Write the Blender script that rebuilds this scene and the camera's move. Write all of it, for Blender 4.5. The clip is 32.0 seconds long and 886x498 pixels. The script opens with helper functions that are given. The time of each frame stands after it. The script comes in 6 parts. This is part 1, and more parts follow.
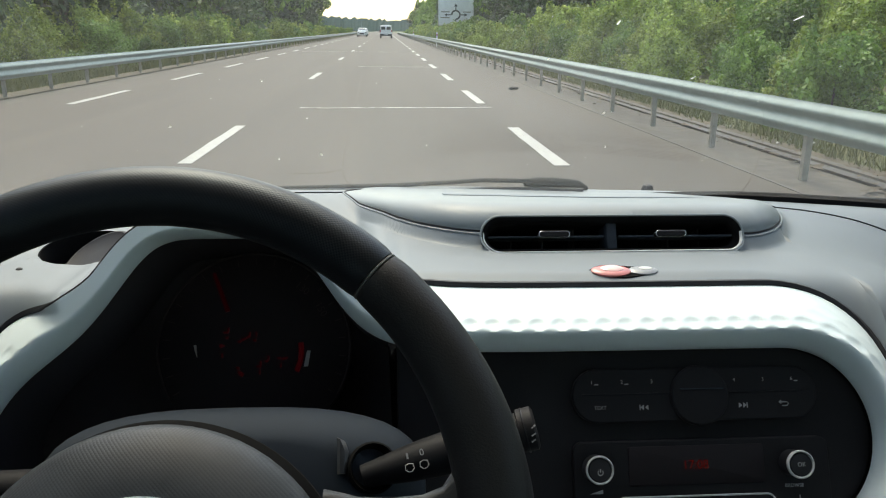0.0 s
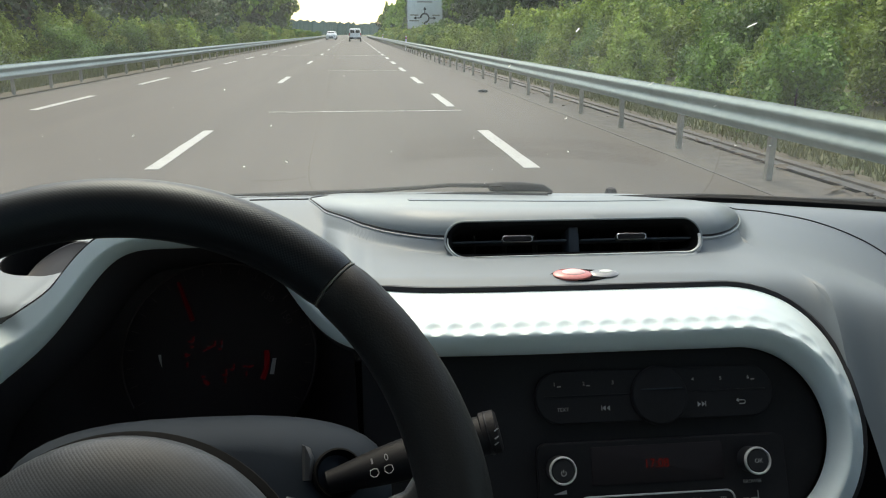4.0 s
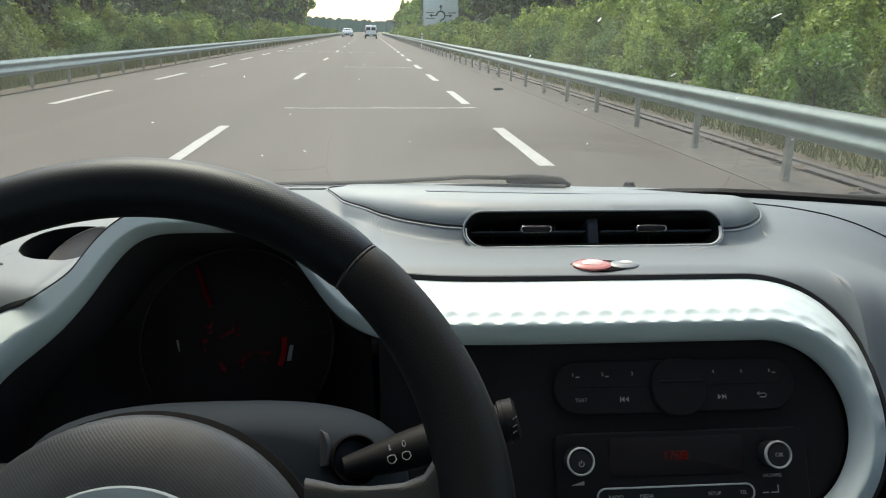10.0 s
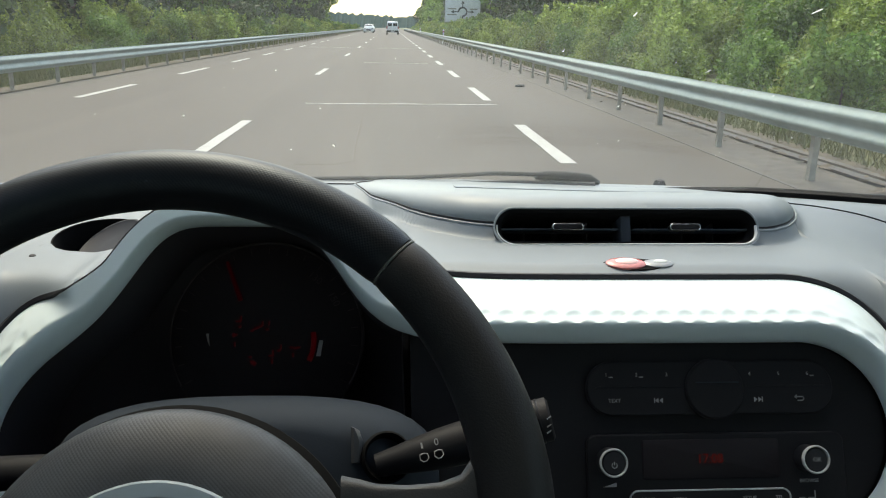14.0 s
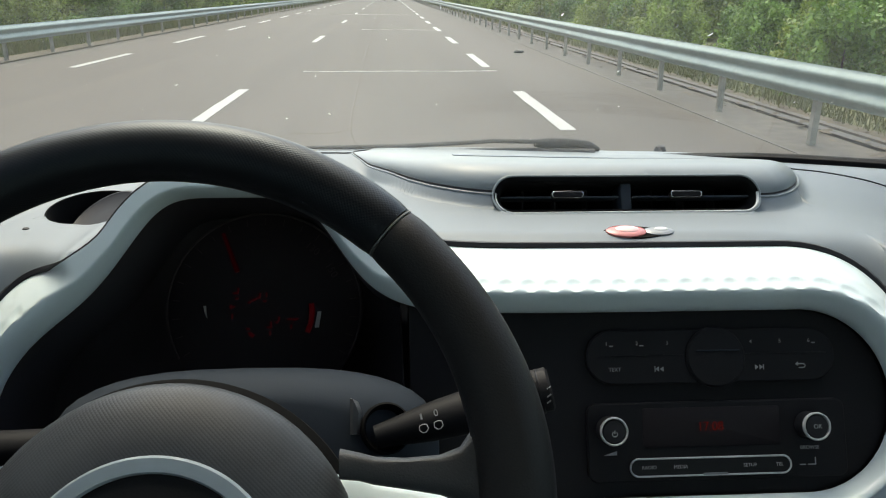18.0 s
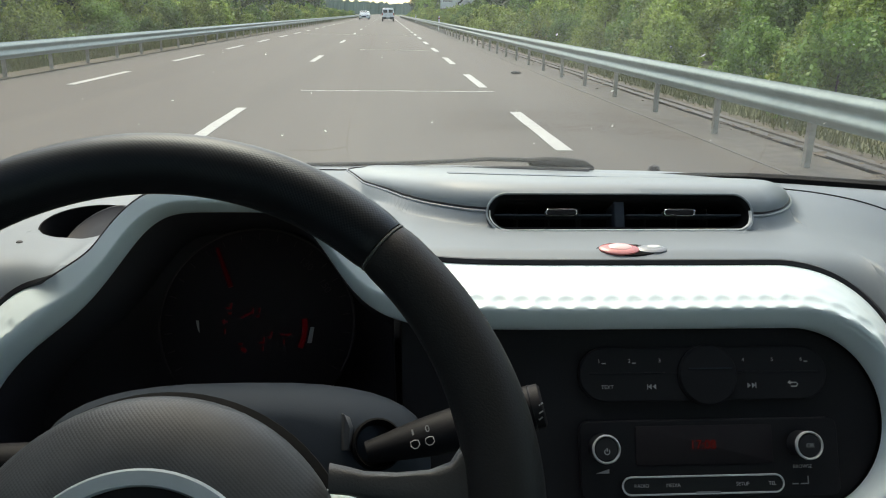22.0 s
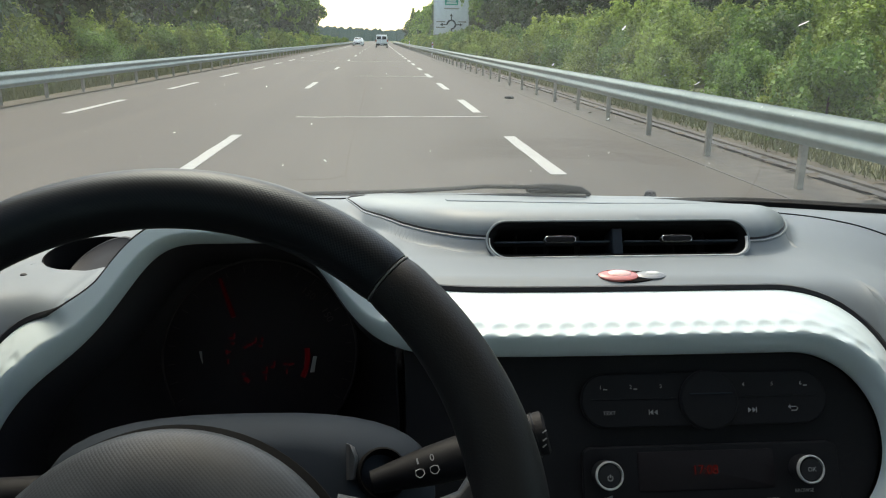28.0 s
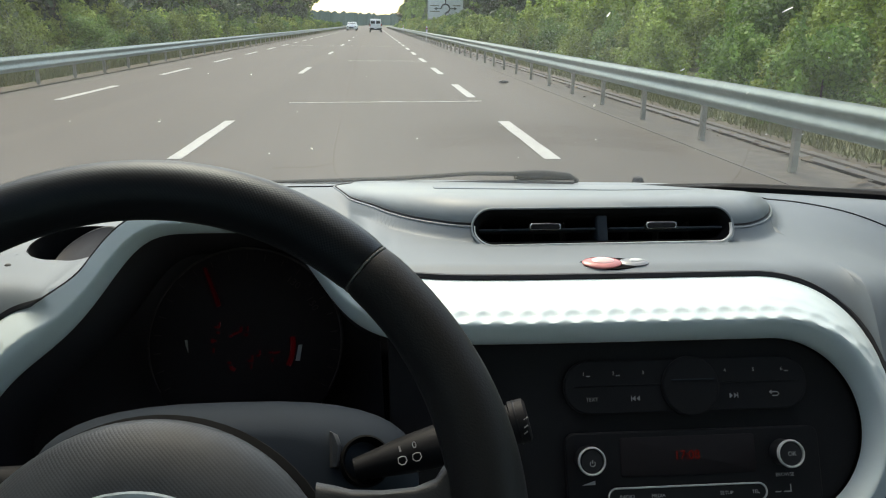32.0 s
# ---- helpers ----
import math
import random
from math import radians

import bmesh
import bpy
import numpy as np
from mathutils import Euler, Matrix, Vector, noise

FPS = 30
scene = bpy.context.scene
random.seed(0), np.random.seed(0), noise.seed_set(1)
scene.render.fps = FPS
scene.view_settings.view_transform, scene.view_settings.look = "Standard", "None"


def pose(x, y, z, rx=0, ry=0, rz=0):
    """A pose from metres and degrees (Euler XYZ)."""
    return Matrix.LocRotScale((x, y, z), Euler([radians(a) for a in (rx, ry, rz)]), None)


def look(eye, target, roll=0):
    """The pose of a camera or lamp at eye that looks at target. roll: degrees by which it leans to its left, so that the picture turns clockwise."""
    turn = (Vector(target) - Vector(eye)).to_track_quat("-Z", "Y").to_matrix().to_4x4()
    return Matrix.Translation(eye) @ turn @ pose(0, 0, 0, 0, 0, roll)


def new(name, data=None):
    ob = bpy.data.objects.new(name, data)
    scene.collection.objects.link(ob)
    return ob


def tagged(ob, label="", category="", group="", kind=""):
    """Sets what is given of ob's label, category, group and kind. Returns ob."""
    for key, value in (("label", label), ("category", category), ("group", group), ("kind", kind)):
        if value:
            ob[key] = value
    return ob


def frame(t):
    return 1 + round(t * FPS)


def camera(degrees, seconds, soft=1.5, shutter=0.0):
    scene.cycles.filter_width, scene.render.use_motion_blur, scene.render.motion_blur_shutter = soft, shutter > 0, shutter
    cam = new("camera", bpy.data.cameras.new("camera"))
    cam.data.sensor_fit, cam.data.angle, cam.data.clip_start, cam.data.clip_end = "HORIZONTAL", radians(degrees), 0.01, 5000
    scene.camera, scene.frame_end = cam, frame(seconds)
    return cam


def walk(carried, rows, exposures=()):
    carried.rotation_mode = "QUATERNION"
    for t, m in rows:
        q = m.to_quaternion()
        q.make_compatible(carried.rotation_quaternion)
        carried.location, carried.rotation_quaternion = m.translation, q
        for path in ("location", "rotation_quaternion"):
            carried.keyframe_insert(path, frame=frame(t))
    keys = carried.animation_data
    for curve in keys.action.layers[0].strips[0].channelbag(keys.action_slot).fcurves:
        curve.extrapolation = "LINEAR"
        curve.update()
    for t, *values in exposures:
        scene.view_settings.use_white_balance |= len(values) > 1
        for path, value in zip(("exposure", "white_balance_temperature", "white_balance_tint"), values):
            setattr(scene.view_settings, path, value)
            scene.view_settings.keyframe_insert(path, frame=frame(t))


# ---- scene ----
cam = camera(58.5, 32.0, soft=1.1)
PATH = [
    (0, (0.009, 0.052, 1.214), (0.151, 1.974, 0.681), 0.6),
    (0.5, (0.013, 0.05, 1.216), (0.165, 1.973, 0.686), 0.5),
    (1, (0.008, 0.052, 1.215), (0.171, 1.973, 0.683), 0.3),
    (1.5, (0.01, 0.051, 1.218), (0.189, 1.97, 0.687), 0.4),
    (2, (0.014, 0.048, 1.217), (0.204, 1.966, 0.684), -0.1),
    (2.5, (0.017, 0.048, 1.215), (0.221, 1.966, 0.686), -0.4),
    (4.5, (0.015, 0.043, 1.219), (0.228, 1.962, 0.695), 0.5),
    (5, (0.025, 0.041, 1.214), (0.24, 1.96, 0.692), -0.9),
    (5.5, (0.019, 0.047, 1.214), (0.238, 1.963, 0.684), -1.0),
    (6, (0.009, 0.046, 1.219), (0.222, 1.966, 0.699), -0.8),
    (6.5, (0.011, 0.047, 1.212), (0.221, 1.967, 0.692), -1.0),
    (7, (0.025, 0.044, 1.217), (0.235, 1.966, 0.706), -1.6),
    (7.5, (0.021, 0.044, 1.212), (0.235, 1.962, 0.686), -0.9),
    (8, (0.015, 0.048, 1.209), (0.24, 1.96, 0.667), 0.3),
    (8.5, (0.017, 0.044, 1.217), (0.241, 1.963, 0.7), 0.0),
    (9, (0.013, 0.05, 1.214), (0.227, 1.971, 0.7), 0.1),
    (9.5, (0.006, 0.05, 1.209), (0.201, 1.971, 0.685), 1.4),
    (10, (0.011, 0.047, 1.21), (0.19, 1.967, 0.679), 0.8),
    (10.5, (0.006, 0.05, 1.209), (0.177, 1.971, 0.679), 0.9),
    (11, (0.007, 0.051, 1.212), (0.164, 1.973, 0.683), 0.4),
    (11.5, (0.0, 0.05, 1.211), (0.15, 1.972, 0.677), 0.8),
    (12, (0.002, 0.053, 1.208), (0.143, 1.975, 0.676), 0.7),
    (12.5, (0.008, 0.047, 1.215), (0.137, 1.972, 0.686), 0.7),
    (13, (0.004, 0.054, 1.203), (0.14, 1.978, 0.673), 1.5),
    (13.5, (0.001, 0.054, 1.208), (0.133, 1.975, 0.67), 1.0),
    (15.5, (0.003, 0.054, 1.208), (0.132, 1.975, 0.667), 1.7),
    (16, (0.0, 0.06, 1.204), (0.138, 1.98, 0.663), 1.7),
    (16.5, (0.001, 0.071, 1.196), (0.146, 1.982, 0.626), 2.0),
    (17, (0.009, 0.072, 1.196), (0.15, 1.975, 0.597), 1.3),
    (17.5, (0.009, 0.065, 1.204), (0.148, 1.964, 0.592), 0.5),
    (18, (0.003, 0.061, 1.207), (0.134, 1.959, 0.59), 0.6),
    (18.5, (0.008, 0.061, 1.204), (0.141, 1.954, 0.573), 0.6),
    (19, (0.004, 0.063, 1.207), (0.15, 1.955, 0.575), 0.4),
    (19.5, (0.006, 0.052, 1.212), (0.137, 1.949, 0.59), 0.3),
    (20, (0.007, 0.05, 1.216), (0.146, 1.953, 0.617), 0.7),
    (20.5, (0.004, 0.058, 1.213), (0.149, 1.965, 0.628), 1.0),
    (21, (0.008, 0.052, 1.214), (0.142, 1.963, 0.64), 1.0),
    (21.5, (0.005, 0.057, 1.209), (0.151, 1.97, 0.642), 0.8),
    (22, (0.005, 0.059, 1.205), (0.146, 1.971, 0.635), 1.1),
    (22.5, (0.009, 0.057, 1.208), (0.155, 1.97, 0.642), 0.8),
    (23, (0.007, 0.058, 1.205), (0.156, 1.968, 0.633), 0.4),
    (23.5, (-0.001, 0.055, 1.214), (0.148, 1.971, 0.661), 0.4),
    (24, (0.008, 0.048, 1.218), (0.156, 1.968, 0.678), 0.6),
    (24.5, (0.005, 0.053, 1.215), (0.159, 1.976, 0.687), 1.3),
    (25, (0.009, 0.049, 1.217), (0.151, 1.973, 0.688), 0.5),
    (25.5, (0.006, 0.048, 1.217), (0.149, 1.973, 0.693), 0.5),
    (27.5, (0.006, 0.053, 1.214), (0.158, 1.982, 0.708), 1.0),
    (28, (0.0, 0.054, 1.21), (0.153, 1.982, 0.699), 0.6),
    (28.5, (0.001, 0.054, 1.216), (0.151, 1.98, 0.7), 0.7),
    (29, (-0.002, 0.057, 1.21), (0.145, 1.983, 0.692), 1.1),
    (29.5, (0.004, 0.062, 1.206), (0.161, 1.985, 0.679), 0.9),
    (30, (0.004, 0.065, 1.212), (0.162, 1.983, 0.669), 0.4),
    (30.5, (0.005, 0.06, 1.214), (0.162, 1.976, 0.664), 0.8),
    (31, (0.007, 0.055, 1.215), (0.161, 1.971, 0.665), 0.7),
    (31.5, (0.009, 0.055, 1.211), (0.171, 1.972, 0.663), 0.3),
    (32, (0.009, 0.052, 1.213), (0.173, 1.969, 0.666), 0.4),
]
walk(cam, [(t, look(eye, target, roll)) for t, eye, target, roll in PATH], [(0.0, 1.88, 8800, 3), (2.0, 1.85, 8800, 3), (5.0, 1.77, 8800, 3), (8.0, 1.75, 8800, 3), (12.0, 1.92, 8800, 3), (16.0, 1.93, 8800, 3), (19.0, 2.02, 8800, 3), (21.0, 1.90, 8800, 3), (25.0, 1.82, 8800, 3), (32.0, 1.79, 8800, 3)])

# ---- light ----
world = bpy.data.worlds.new("world")
scene.world = world
world.use_nodes = True
_n = world.node_tree.nodes
_sky = _n.new("ShaderNodeTexSky")
_sky.sky_type = "NISHITA"
_sky.sun_disc = False
SUN_EL, SUN_AZ = radians(60), radians(-14)   # azimuth from +y towards +x
_sky.sun_elevation, _sky.sun_rotation = SUN_EL, SUN_AZ
_sky.air_density, _sky.dust_density, _sky.ozone_density = 1.0, 1.6, 1.0
world.node_tree.links.new(_sky.outputs[0], _n["Background"].inputs[0])
_n["Background"].inputs[1].default_value = 0.15
sun = new("sun", bpy.data.lights.new("sun", "SUN"))
sun.data.energy, sun.data.angle, sun.data.color = 0.72, radians(26), (0.88, 0.945, 1.0)
_to_sun = Vector((math.sin(SUN_AZ) * math.cos(SUN_EL), math.cos(SUN_AZ) * math.cos(SUN_EL), math.sin(SUN_EL)))
sun.matrix_world = look(_to_sun * 60, (0, 0, 0))


# ---- materials ----
def material(name, color, rough=0.6, metal=0.0, vary=0.0, scale=8.0, tint=None, bump=0.0, bump_scale=200.0, island=0.0,
             coat=0.0, spec=0.5, second=0.0, second_scale=0.6):
    """A principled material with colour variation at two scales and a fine bump, in metres of the world."""
    m = bpy.data.materials.new(name)
    m.use_nodes = True
    nt = m.node_tree
    n, l = nt.nodes, nt.links
    p = n["Principled BSDF"]
    p.inputs["Roughness"].default_value, p.inputs["Metallic"].default_value = rough, metal
    p.inputs["Coat Weight"].default_value = coat
    p.inputs["Specular IOR Level"].default_value = spec
    p.inputs["Base Color"].default_value = (*color, 1)
    geo = n.new("ShaderNodeNewGeometry")
    last = None
    if vary or second or island:
        rgb = n.new("ShaderNodeRGB")
        rgb.outputs[0].default_value = (*color, 1)
        last = rgb.outputs[0]
        dark = tint or tuple(c * 0.45 for c in color)
        for amount, sc in ((vary, scale), (second, second_scale)):
            if not amount:
                continue
            tex = n.new("ShaderNodeTexNoise")
            tex.inputs["Scale"].default_value, tex.inputs["Detail"].default_value = sc, 5
            l.new(geo.outputs["Position"], tex.inputs["Vector"])
            ramp = n.new("ShaderNodeMapRange")
            ramp.inputs[1].default_value, ramp.inputs[2].default_value = 0.38, 0.68
            ramp.inputs[4].default_value = amount
            l.new(tex.outputs[0], ramp.inputs[0])
            mix = n.new("ShaderNodeMix")
            mix.data_type = "RGBA"
            l.new(ramp.outputs[0], mix.inputs[0])
            l.new(last, mix.inputs[6])
            mix.inputs[7].default_value = (*dark, 1)
            last = mix.outputs[2]
        if island:
            hsv = n.new("ShaderNodeHueSaturation")
            mr = n.new("ShaderNodeMapRange")
            mr.inputs[3].default_value, mr.inputs[4].default_value = 1 - island, 1 + island
            l.new(geo.outputs["Random Per Island"], mr.inputs[0])
            l.new(mr.outputs[0], hsv.inputs["Value"])
            l.new(last, hsv.inputs["Color"])
            last = hsv.outputs[0]
        l.new(last, p.inputs["Base Color"])
    if bump:
        tex = n.new("ShaderNodeTexNoise")
        tex.inputs["Scale"].default_value, tex.inputs["Detail"].default_value = bump_scale, 3
        l.new(geo.outputs["Position"], tex.inputs["Vector"])
        b = n.new("ShaderNodeBump")
        b.inputs["Strength"].default_value, b.inputs["Distance"].default_value = bump, 0.3 / bump_scale
        l.new(tex.outputs[0], b.inputs["Height"])
        l.new(b.outputs[0], p.inputs["Normal"])
    return m


def streaked(m, color, amount):
    """Adds long faint bands along the road, as traffic leaves them, to a material's colour."""
    n, l = m.node_tree.nodes, m.node_tree.links
    p = n["Principled BSDF"]
    geo, mp, tex, ramp, mix = n.new("ShaderNodeNewGeometry"), n.new("ShaderNodeMapping"), n.new("ShaderNodeTexNoise"), n.new("ShaderNodeMapRange"), n.new("ShaderNodeMix")
    mp.inputs["Scale"].default_value = (1.6, 0.05, 1.0)
    tex.inputs["Scale"].default_value, tex.inputs["Detail"].default_value = 1.0, 6
    ramp.inputs[1].default_value, ramp.inputs[2].default_value, ramp.inputs[4].default_value = 0.4, 0.65, amount
    mix.data_type = "RGBA"
    mix.inputs[7].default_value = (*color, 1)
    l.new(geo.outputs["Position"], mp.inputs[0])
    l.new(mp.outputs[0], tex.inputs["Vector"])
    l.new(tex.outputs[0], ramp.inputs[0])
    l.new(ramp.outputs[0], mix.inputs[0])
    l.new(p.inputs["Base Color"].links[0].from_socket, mix.inputs[6])
    l.new(mix.outputs[2], p.inputs["Base Color"])


def leaf_material(name, color, tint, island=0.45, through_light=0.35):
    m = material(name, color, rough=0.55, vary=0.8, scale=0.9, tint=tint, island=island, spec=0.35)
    nt = m.node_tree
    n, l = nt.nodes, nt.links
    p = n["Principled BSDF"]
    info, ramp, shade = n.new("ShaderNodeObjectInfo"), n.new("ShaderNodeMapRange"), n.new("ShaderNodeHueSaturation")
    ramp.inputs[3].default_value, ramp.inputs[4].default_value = 0.72, 1.3
    l.new(info.outputs["Random"], ramp.inputs[0])
    l.new(ramp.outputs[0], shade.inputs["Value"])
    l.new(p.inputs["Base Color"].links[0].from_socket, shade.inputs["Color"])
    l.new(shade.outputs[0], p.inputs["Base Color"])
    tr = n.new("ShaderNodeBsdfTranslucent")
    mix = n.new("ShaderNodeMixShader")
    mix.inputs[0].default_value = through_light
    l.new(p.inputs["Base Color"].links[0].from_socket, tr.inputs[0])
    l.new(p.outputs[0], mix.inputs[1])
    l.new(tr.outputs[0], mix.inputs[2])
    l.new(mix.outputs[0], n["Material Output"].inputs[0])
    return m


def glow_material(name, color, strength):
    m = bpy.data.materials.new(name)
    m.use_nodes = True
    p = m.node_tree.nodes["Principled BSDF"]
    p.inputs["Base Color"].default_value = (0.004, 0.001, 0.001, 1)
    p.inputs["Specular IOR Level"].default_value = 0.1
    p.inputs["Emission Color"].default_value = (*color, 1)
    p.inputs["Emission Strength"].default_value = strength
    return m


def glass_material(name, gloss, tint=(1, 1, 1)):
    """A thin clear pane: straight light, and a mirror part that grows at grazing angles."""
    m = bpy.data.materials.new(name)
    m.use_nodes = True
    n, l = m.node_tree.nodes, m.node_tree.links
    n.remove(n["Principled BSDF"])
    tr, gl, mix, fr = n.new("ShaderNodeBsdfTransparent"), n.new("ShaderNodeBsdfGlossy"), n.new("ShaderNodeMixShader"), n.new("ShaderNodeFresnel")
    mul = n.new("ShaderNodeMath")
    mul.operation = "MULTIPLY"
    mul.inputs[1].default_value = gloss
    fr.inputs[0].default_value = 1.45
    tr.inputs[0].default_value = (*tint, 1)
    gl.inputs["Roughness"].default_value = 0.02
    l.new(fr.outputs[0], mul.inputs[0])
    l.new(mul.outputs[0], mix.inputs[0])
    l.new(tr.outputs[0], mix.inputs[1])
    l.new(gl.outputs[0], mix.inputs[2])
    # a thin film of dust, denser in soft patches; also paints a hazy veil
    geo, tex, ramp, film, out = n.new("ShaderNodeNewGeometry"), n.new("ShaderNodeTexNoise"), n.new("ShaderNodeMapRange"), n.new("ShaderNodeBsdfTranslucent"), n.new("ShaderNodeMixShader")
    tex.inputs["Scale"].default_value, tex.inputs["Detail"].default_value = 4.5, 6
    ramp.inputs[1].default_value, ramp.inputs[2].default_value, ramp.inputs[3].default_value, ramp.inputs[4].default_value = 0.4, 0.7, 0.012, 0.034
    l.new(geo.outputs["Position"], tex.inputs["Vector"])
    l.new(tex.outputs[0], ramp.inputs[0])
    l.new(ramp.outputs[0], out.inputs[0])
    l.new(mix.outputs[0], out.inputs[1])
    l.new(film.outputs[0], out.inputs[2])
    l.new(out.outputs[0], n["Material Output"].inputs[0])
    return m


def leather_material(name, color, rough, spec, deep):
    """Black leather with a regular pattern of small pits, laid out by the mesh's own map."""
    m = material(name, color, rough=rough, vary=0.4, scale=30, spec=spec)
    n, l = m.node_tree.nodes, m.node_tree.links
    uv = n.new("ShaderNodeUVMap")
    vor = n.new("ShaderNodeTexVoronoi")
    vor.inputs["Randomness"].default_value, vor.inputs["Scale"].default_value = 0.0, 1.0
    rot = n.new("ShaderNodeMapping")
    rot.inputs["Rotation"].default_value[2] = radians(45)
    l.new(uv.outputs[0], rot.inputs[0])
    l.new(rot.outputs[0], vor.inputs["Vector"])
    b = n.new("ShaderNodeBump")
    b.inputs["Strength"].default_value, b.inputs["Distance"].default_value = deep, 0.0005
    l.new(vor.outputs["Distance"], b.inputs["Height"])
    b.invert = True
    l.new(b.outputs[0], m.node_tree.nodes["Principled BSDF"].inputs["Normal"])
    return m


ASPHALT = material("asphalt", (0.0445, 0.038, 0.0322), 0.75, vary=0.5, scale=45, tint=(0.057, 0.049, 0.042), bump=0.5, bump_scale=120, second=0.5, second_scale=0.35, spec=0.4)
streaked(ASPHALT, (0.067, 0.0568, 0.048), 0.7)
APRON = material("apron_concrete", (0.096, 0.086, 0.074), 0.85, vary=0.7, scale=6, bump=0.5, bump_scale=60, second=0.4, second_scale=1.1)
PAINT_ROAD = material("road_paint", (0.34, 0.34, 0.325), 0.6, vary=0.4, scale=9, tint=(0.22, 0.21, 0.2), bump=0.3, bump_scale=90)
SEAL = material("crack_sealant", (0.5, 0.48, 0.45), 0.6, vary=0.5, scale=5)
TAR = material("tar_joint", (0.04, 0.037, 0.035), 0.6, vary=0.3)
STEEL = material("galvanised_steel", (0.235, 0.29, 0.275), 0.5, metal=0.25, vary=0.5, scale=3.5, tint=(0.165, 0.208, 0.196), bump=0.15, bump_scale=12, second=0.35, second_scale=14)
POST = material("post_steel", (0.25, 0.235, 0.2), 0.7, metal=0.1, vary=0.6, scale=9)
SOIL = material("soil", (0.095, 0.08, 0.056), 0.95, vary=0.8, scale=4, tint=(0.05, 0.042, 0.025), bump=0.8, bump_scale=25)
GRASS_GROUND = material("grass_ground", (0.11, 0.112, 0.05), 0.95, vary=0.7, scale=1.3, tint=(0.05, 0.075, 0.018), bump=0.9, bump_scale=18, second=0.5, second_scale=0.2)
GRASS = leaf_material("grass_blade", (0.09, 0.094, 0.04), (0.06, 0.076, 0.028), 0.28, 0.35)
DRY_LEAF = material("dry_leaf", (0.1, 0.078, 0.055), 0.9, vary=0.6, scale=8, island=0.6)
LEAF_LIGHT = leaf_material("leaf_light", (0.265, 0.35, 0.075), (0.1, 0.172, 0.038))
LEAF_MID = leaf_material("leaf_mid", (0.17, 0.275, 0.065), (0.07, 0.142, 0.035))
LEAF_DARK = leaf_material("leaf_dark", (0.07, 0.105, 0.048), (0.035, 0.065, 0.03))
# bluish distance haze is mixed into this leaf colour
HAZED_LEAF = leaf_material("hazed_leaf", (0.088, 0.125, 0.108), (0.066, 0.1, 0.088), 0.0, 0.1)
BARK = material("bark", (0.1, 0.08, 0.06), 0.9, vary=0.8, scale=14, bump=0.8, bump_scale=40)
# no haze is rendered; the hills' blue-green stands in for it
HAZED_HILL = material("hazed_hills", (0.085, 0.125, 0.1), 1.0, vary=0.6, scale=0.02, tint=(0.05, 0.085, 0.06), spec=0.0)
PAD = material("pad_plastic", (0.163, 0.19, 0.211), 0.54, vary=0.25, scale=3, tint=(0.143, 0.168, 0.187), bump=0.15, bump_scale=900, spec=0.42)
# lit copy of the pad plastic, paler for the sky's reflection on top
LIT_LID = material("lit_lid_plastic", (0.22, 0.252, 0.27), 0.46, vary=0.2, scale=4, bump=0.1, bump_scale=900, spec=0.42)
BLACK = material("black_plastic", (0.026, 0.026, 0.03), 0.5, vary=0.3, scale=6, bump=0.15, bump_scale=1200, spec=0.22)
BLACK_SOFT = material("black_soft_plastic", (0.02, 0.0195, 0.0215), 0.55, vary=0.3, scale=6, bump=0.3, bump_scale=900, spec=0.1)
BLACK_GLOSS = material("black_gloss_plastic", (0.012, 0.012, 0.014), 0.38, vary=0.2, spec=0.2)
SHROUD = material("shroud_plastic", (0.038, 0.047, 0.059), 0.65, vary=0.3, scale=5, bump=0.2, bump_scale=900, spec=0.04)
TRIM = material("white_trim", (0.68, 0.785, 0.81), 0.34, vary=0.12, scale=2.5, tint=(0.62, 0.725, 0.75), coat=0.25)
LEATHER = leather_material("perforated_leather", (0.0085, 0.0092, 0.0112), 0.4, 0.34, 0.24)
# specular tinted blue: the sky's cool cast is put into the rim's sheen
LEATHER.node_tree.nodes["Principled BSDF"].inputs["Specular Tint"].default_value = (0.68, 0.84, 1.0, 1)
GRAIN = material("grained_leather", (0.0115, 0.012, 0.0145), 0.5, vary=0.3, scale=30, bump=0.5, bump_scale=900, spec=0.36)
HUBMAT = leather_material("grained_hub_cover", (0.06, 0.067, 0.077), 0.48, 0.34, 0.42)
RING = material("silver_ring", (0.6, 0.62, 0.62), 0.35, vary=0.2, scale=60)
CHROME = material("chrome", (0.75, 0.76, 0.77), 0.2, metal=1.0, vary=0.2, scale=60)
SILVER = material("silver_plastic", (0.24, 0.25, 0.26), 0.3, metal=0.3, vary=0.2, scale=40)
RED = material("red_plastic", (0.52, 0.16, 0.15), 0.25, vary=0.2, scale=60, coat=0.4)
SEAM_GREY = material("seam_grey_plastic", (0.11, 0.115, 0.12), 0.45, vary=0.2, scale=60, spec=0.4)
# grained leather again, brightened to put the light on the spokes into colour
LIT_SPOKE = material("lit_spoke_leather", (0.045, 0.048, 0.053), 0.5, vary=0.3, scale=30, bump=0.6, bump_scale=900, spec=0.35)
DIAL_GREY = material("dial_print", (0.055, 0.046, 0.048), 0.6, vary=0.2, scale=60, spec=0.1)
HUB_RING = material("hub_ring_plastic", (0.36, 0.44, 0.5), 0.35, vary=0.15, scale=30, spec=0.4)
# red washed pale: glare on the dome is put into its colour
GLARE_DOME = material("glare_red_lens", (0.72, 0.42, 0.4), 0.15, vary=0.2, scale=60, coat=0.6)
ICON = material("printed_white", (0.42, 0.42, 0.42), 0.6, vary=0.2, scale=90)
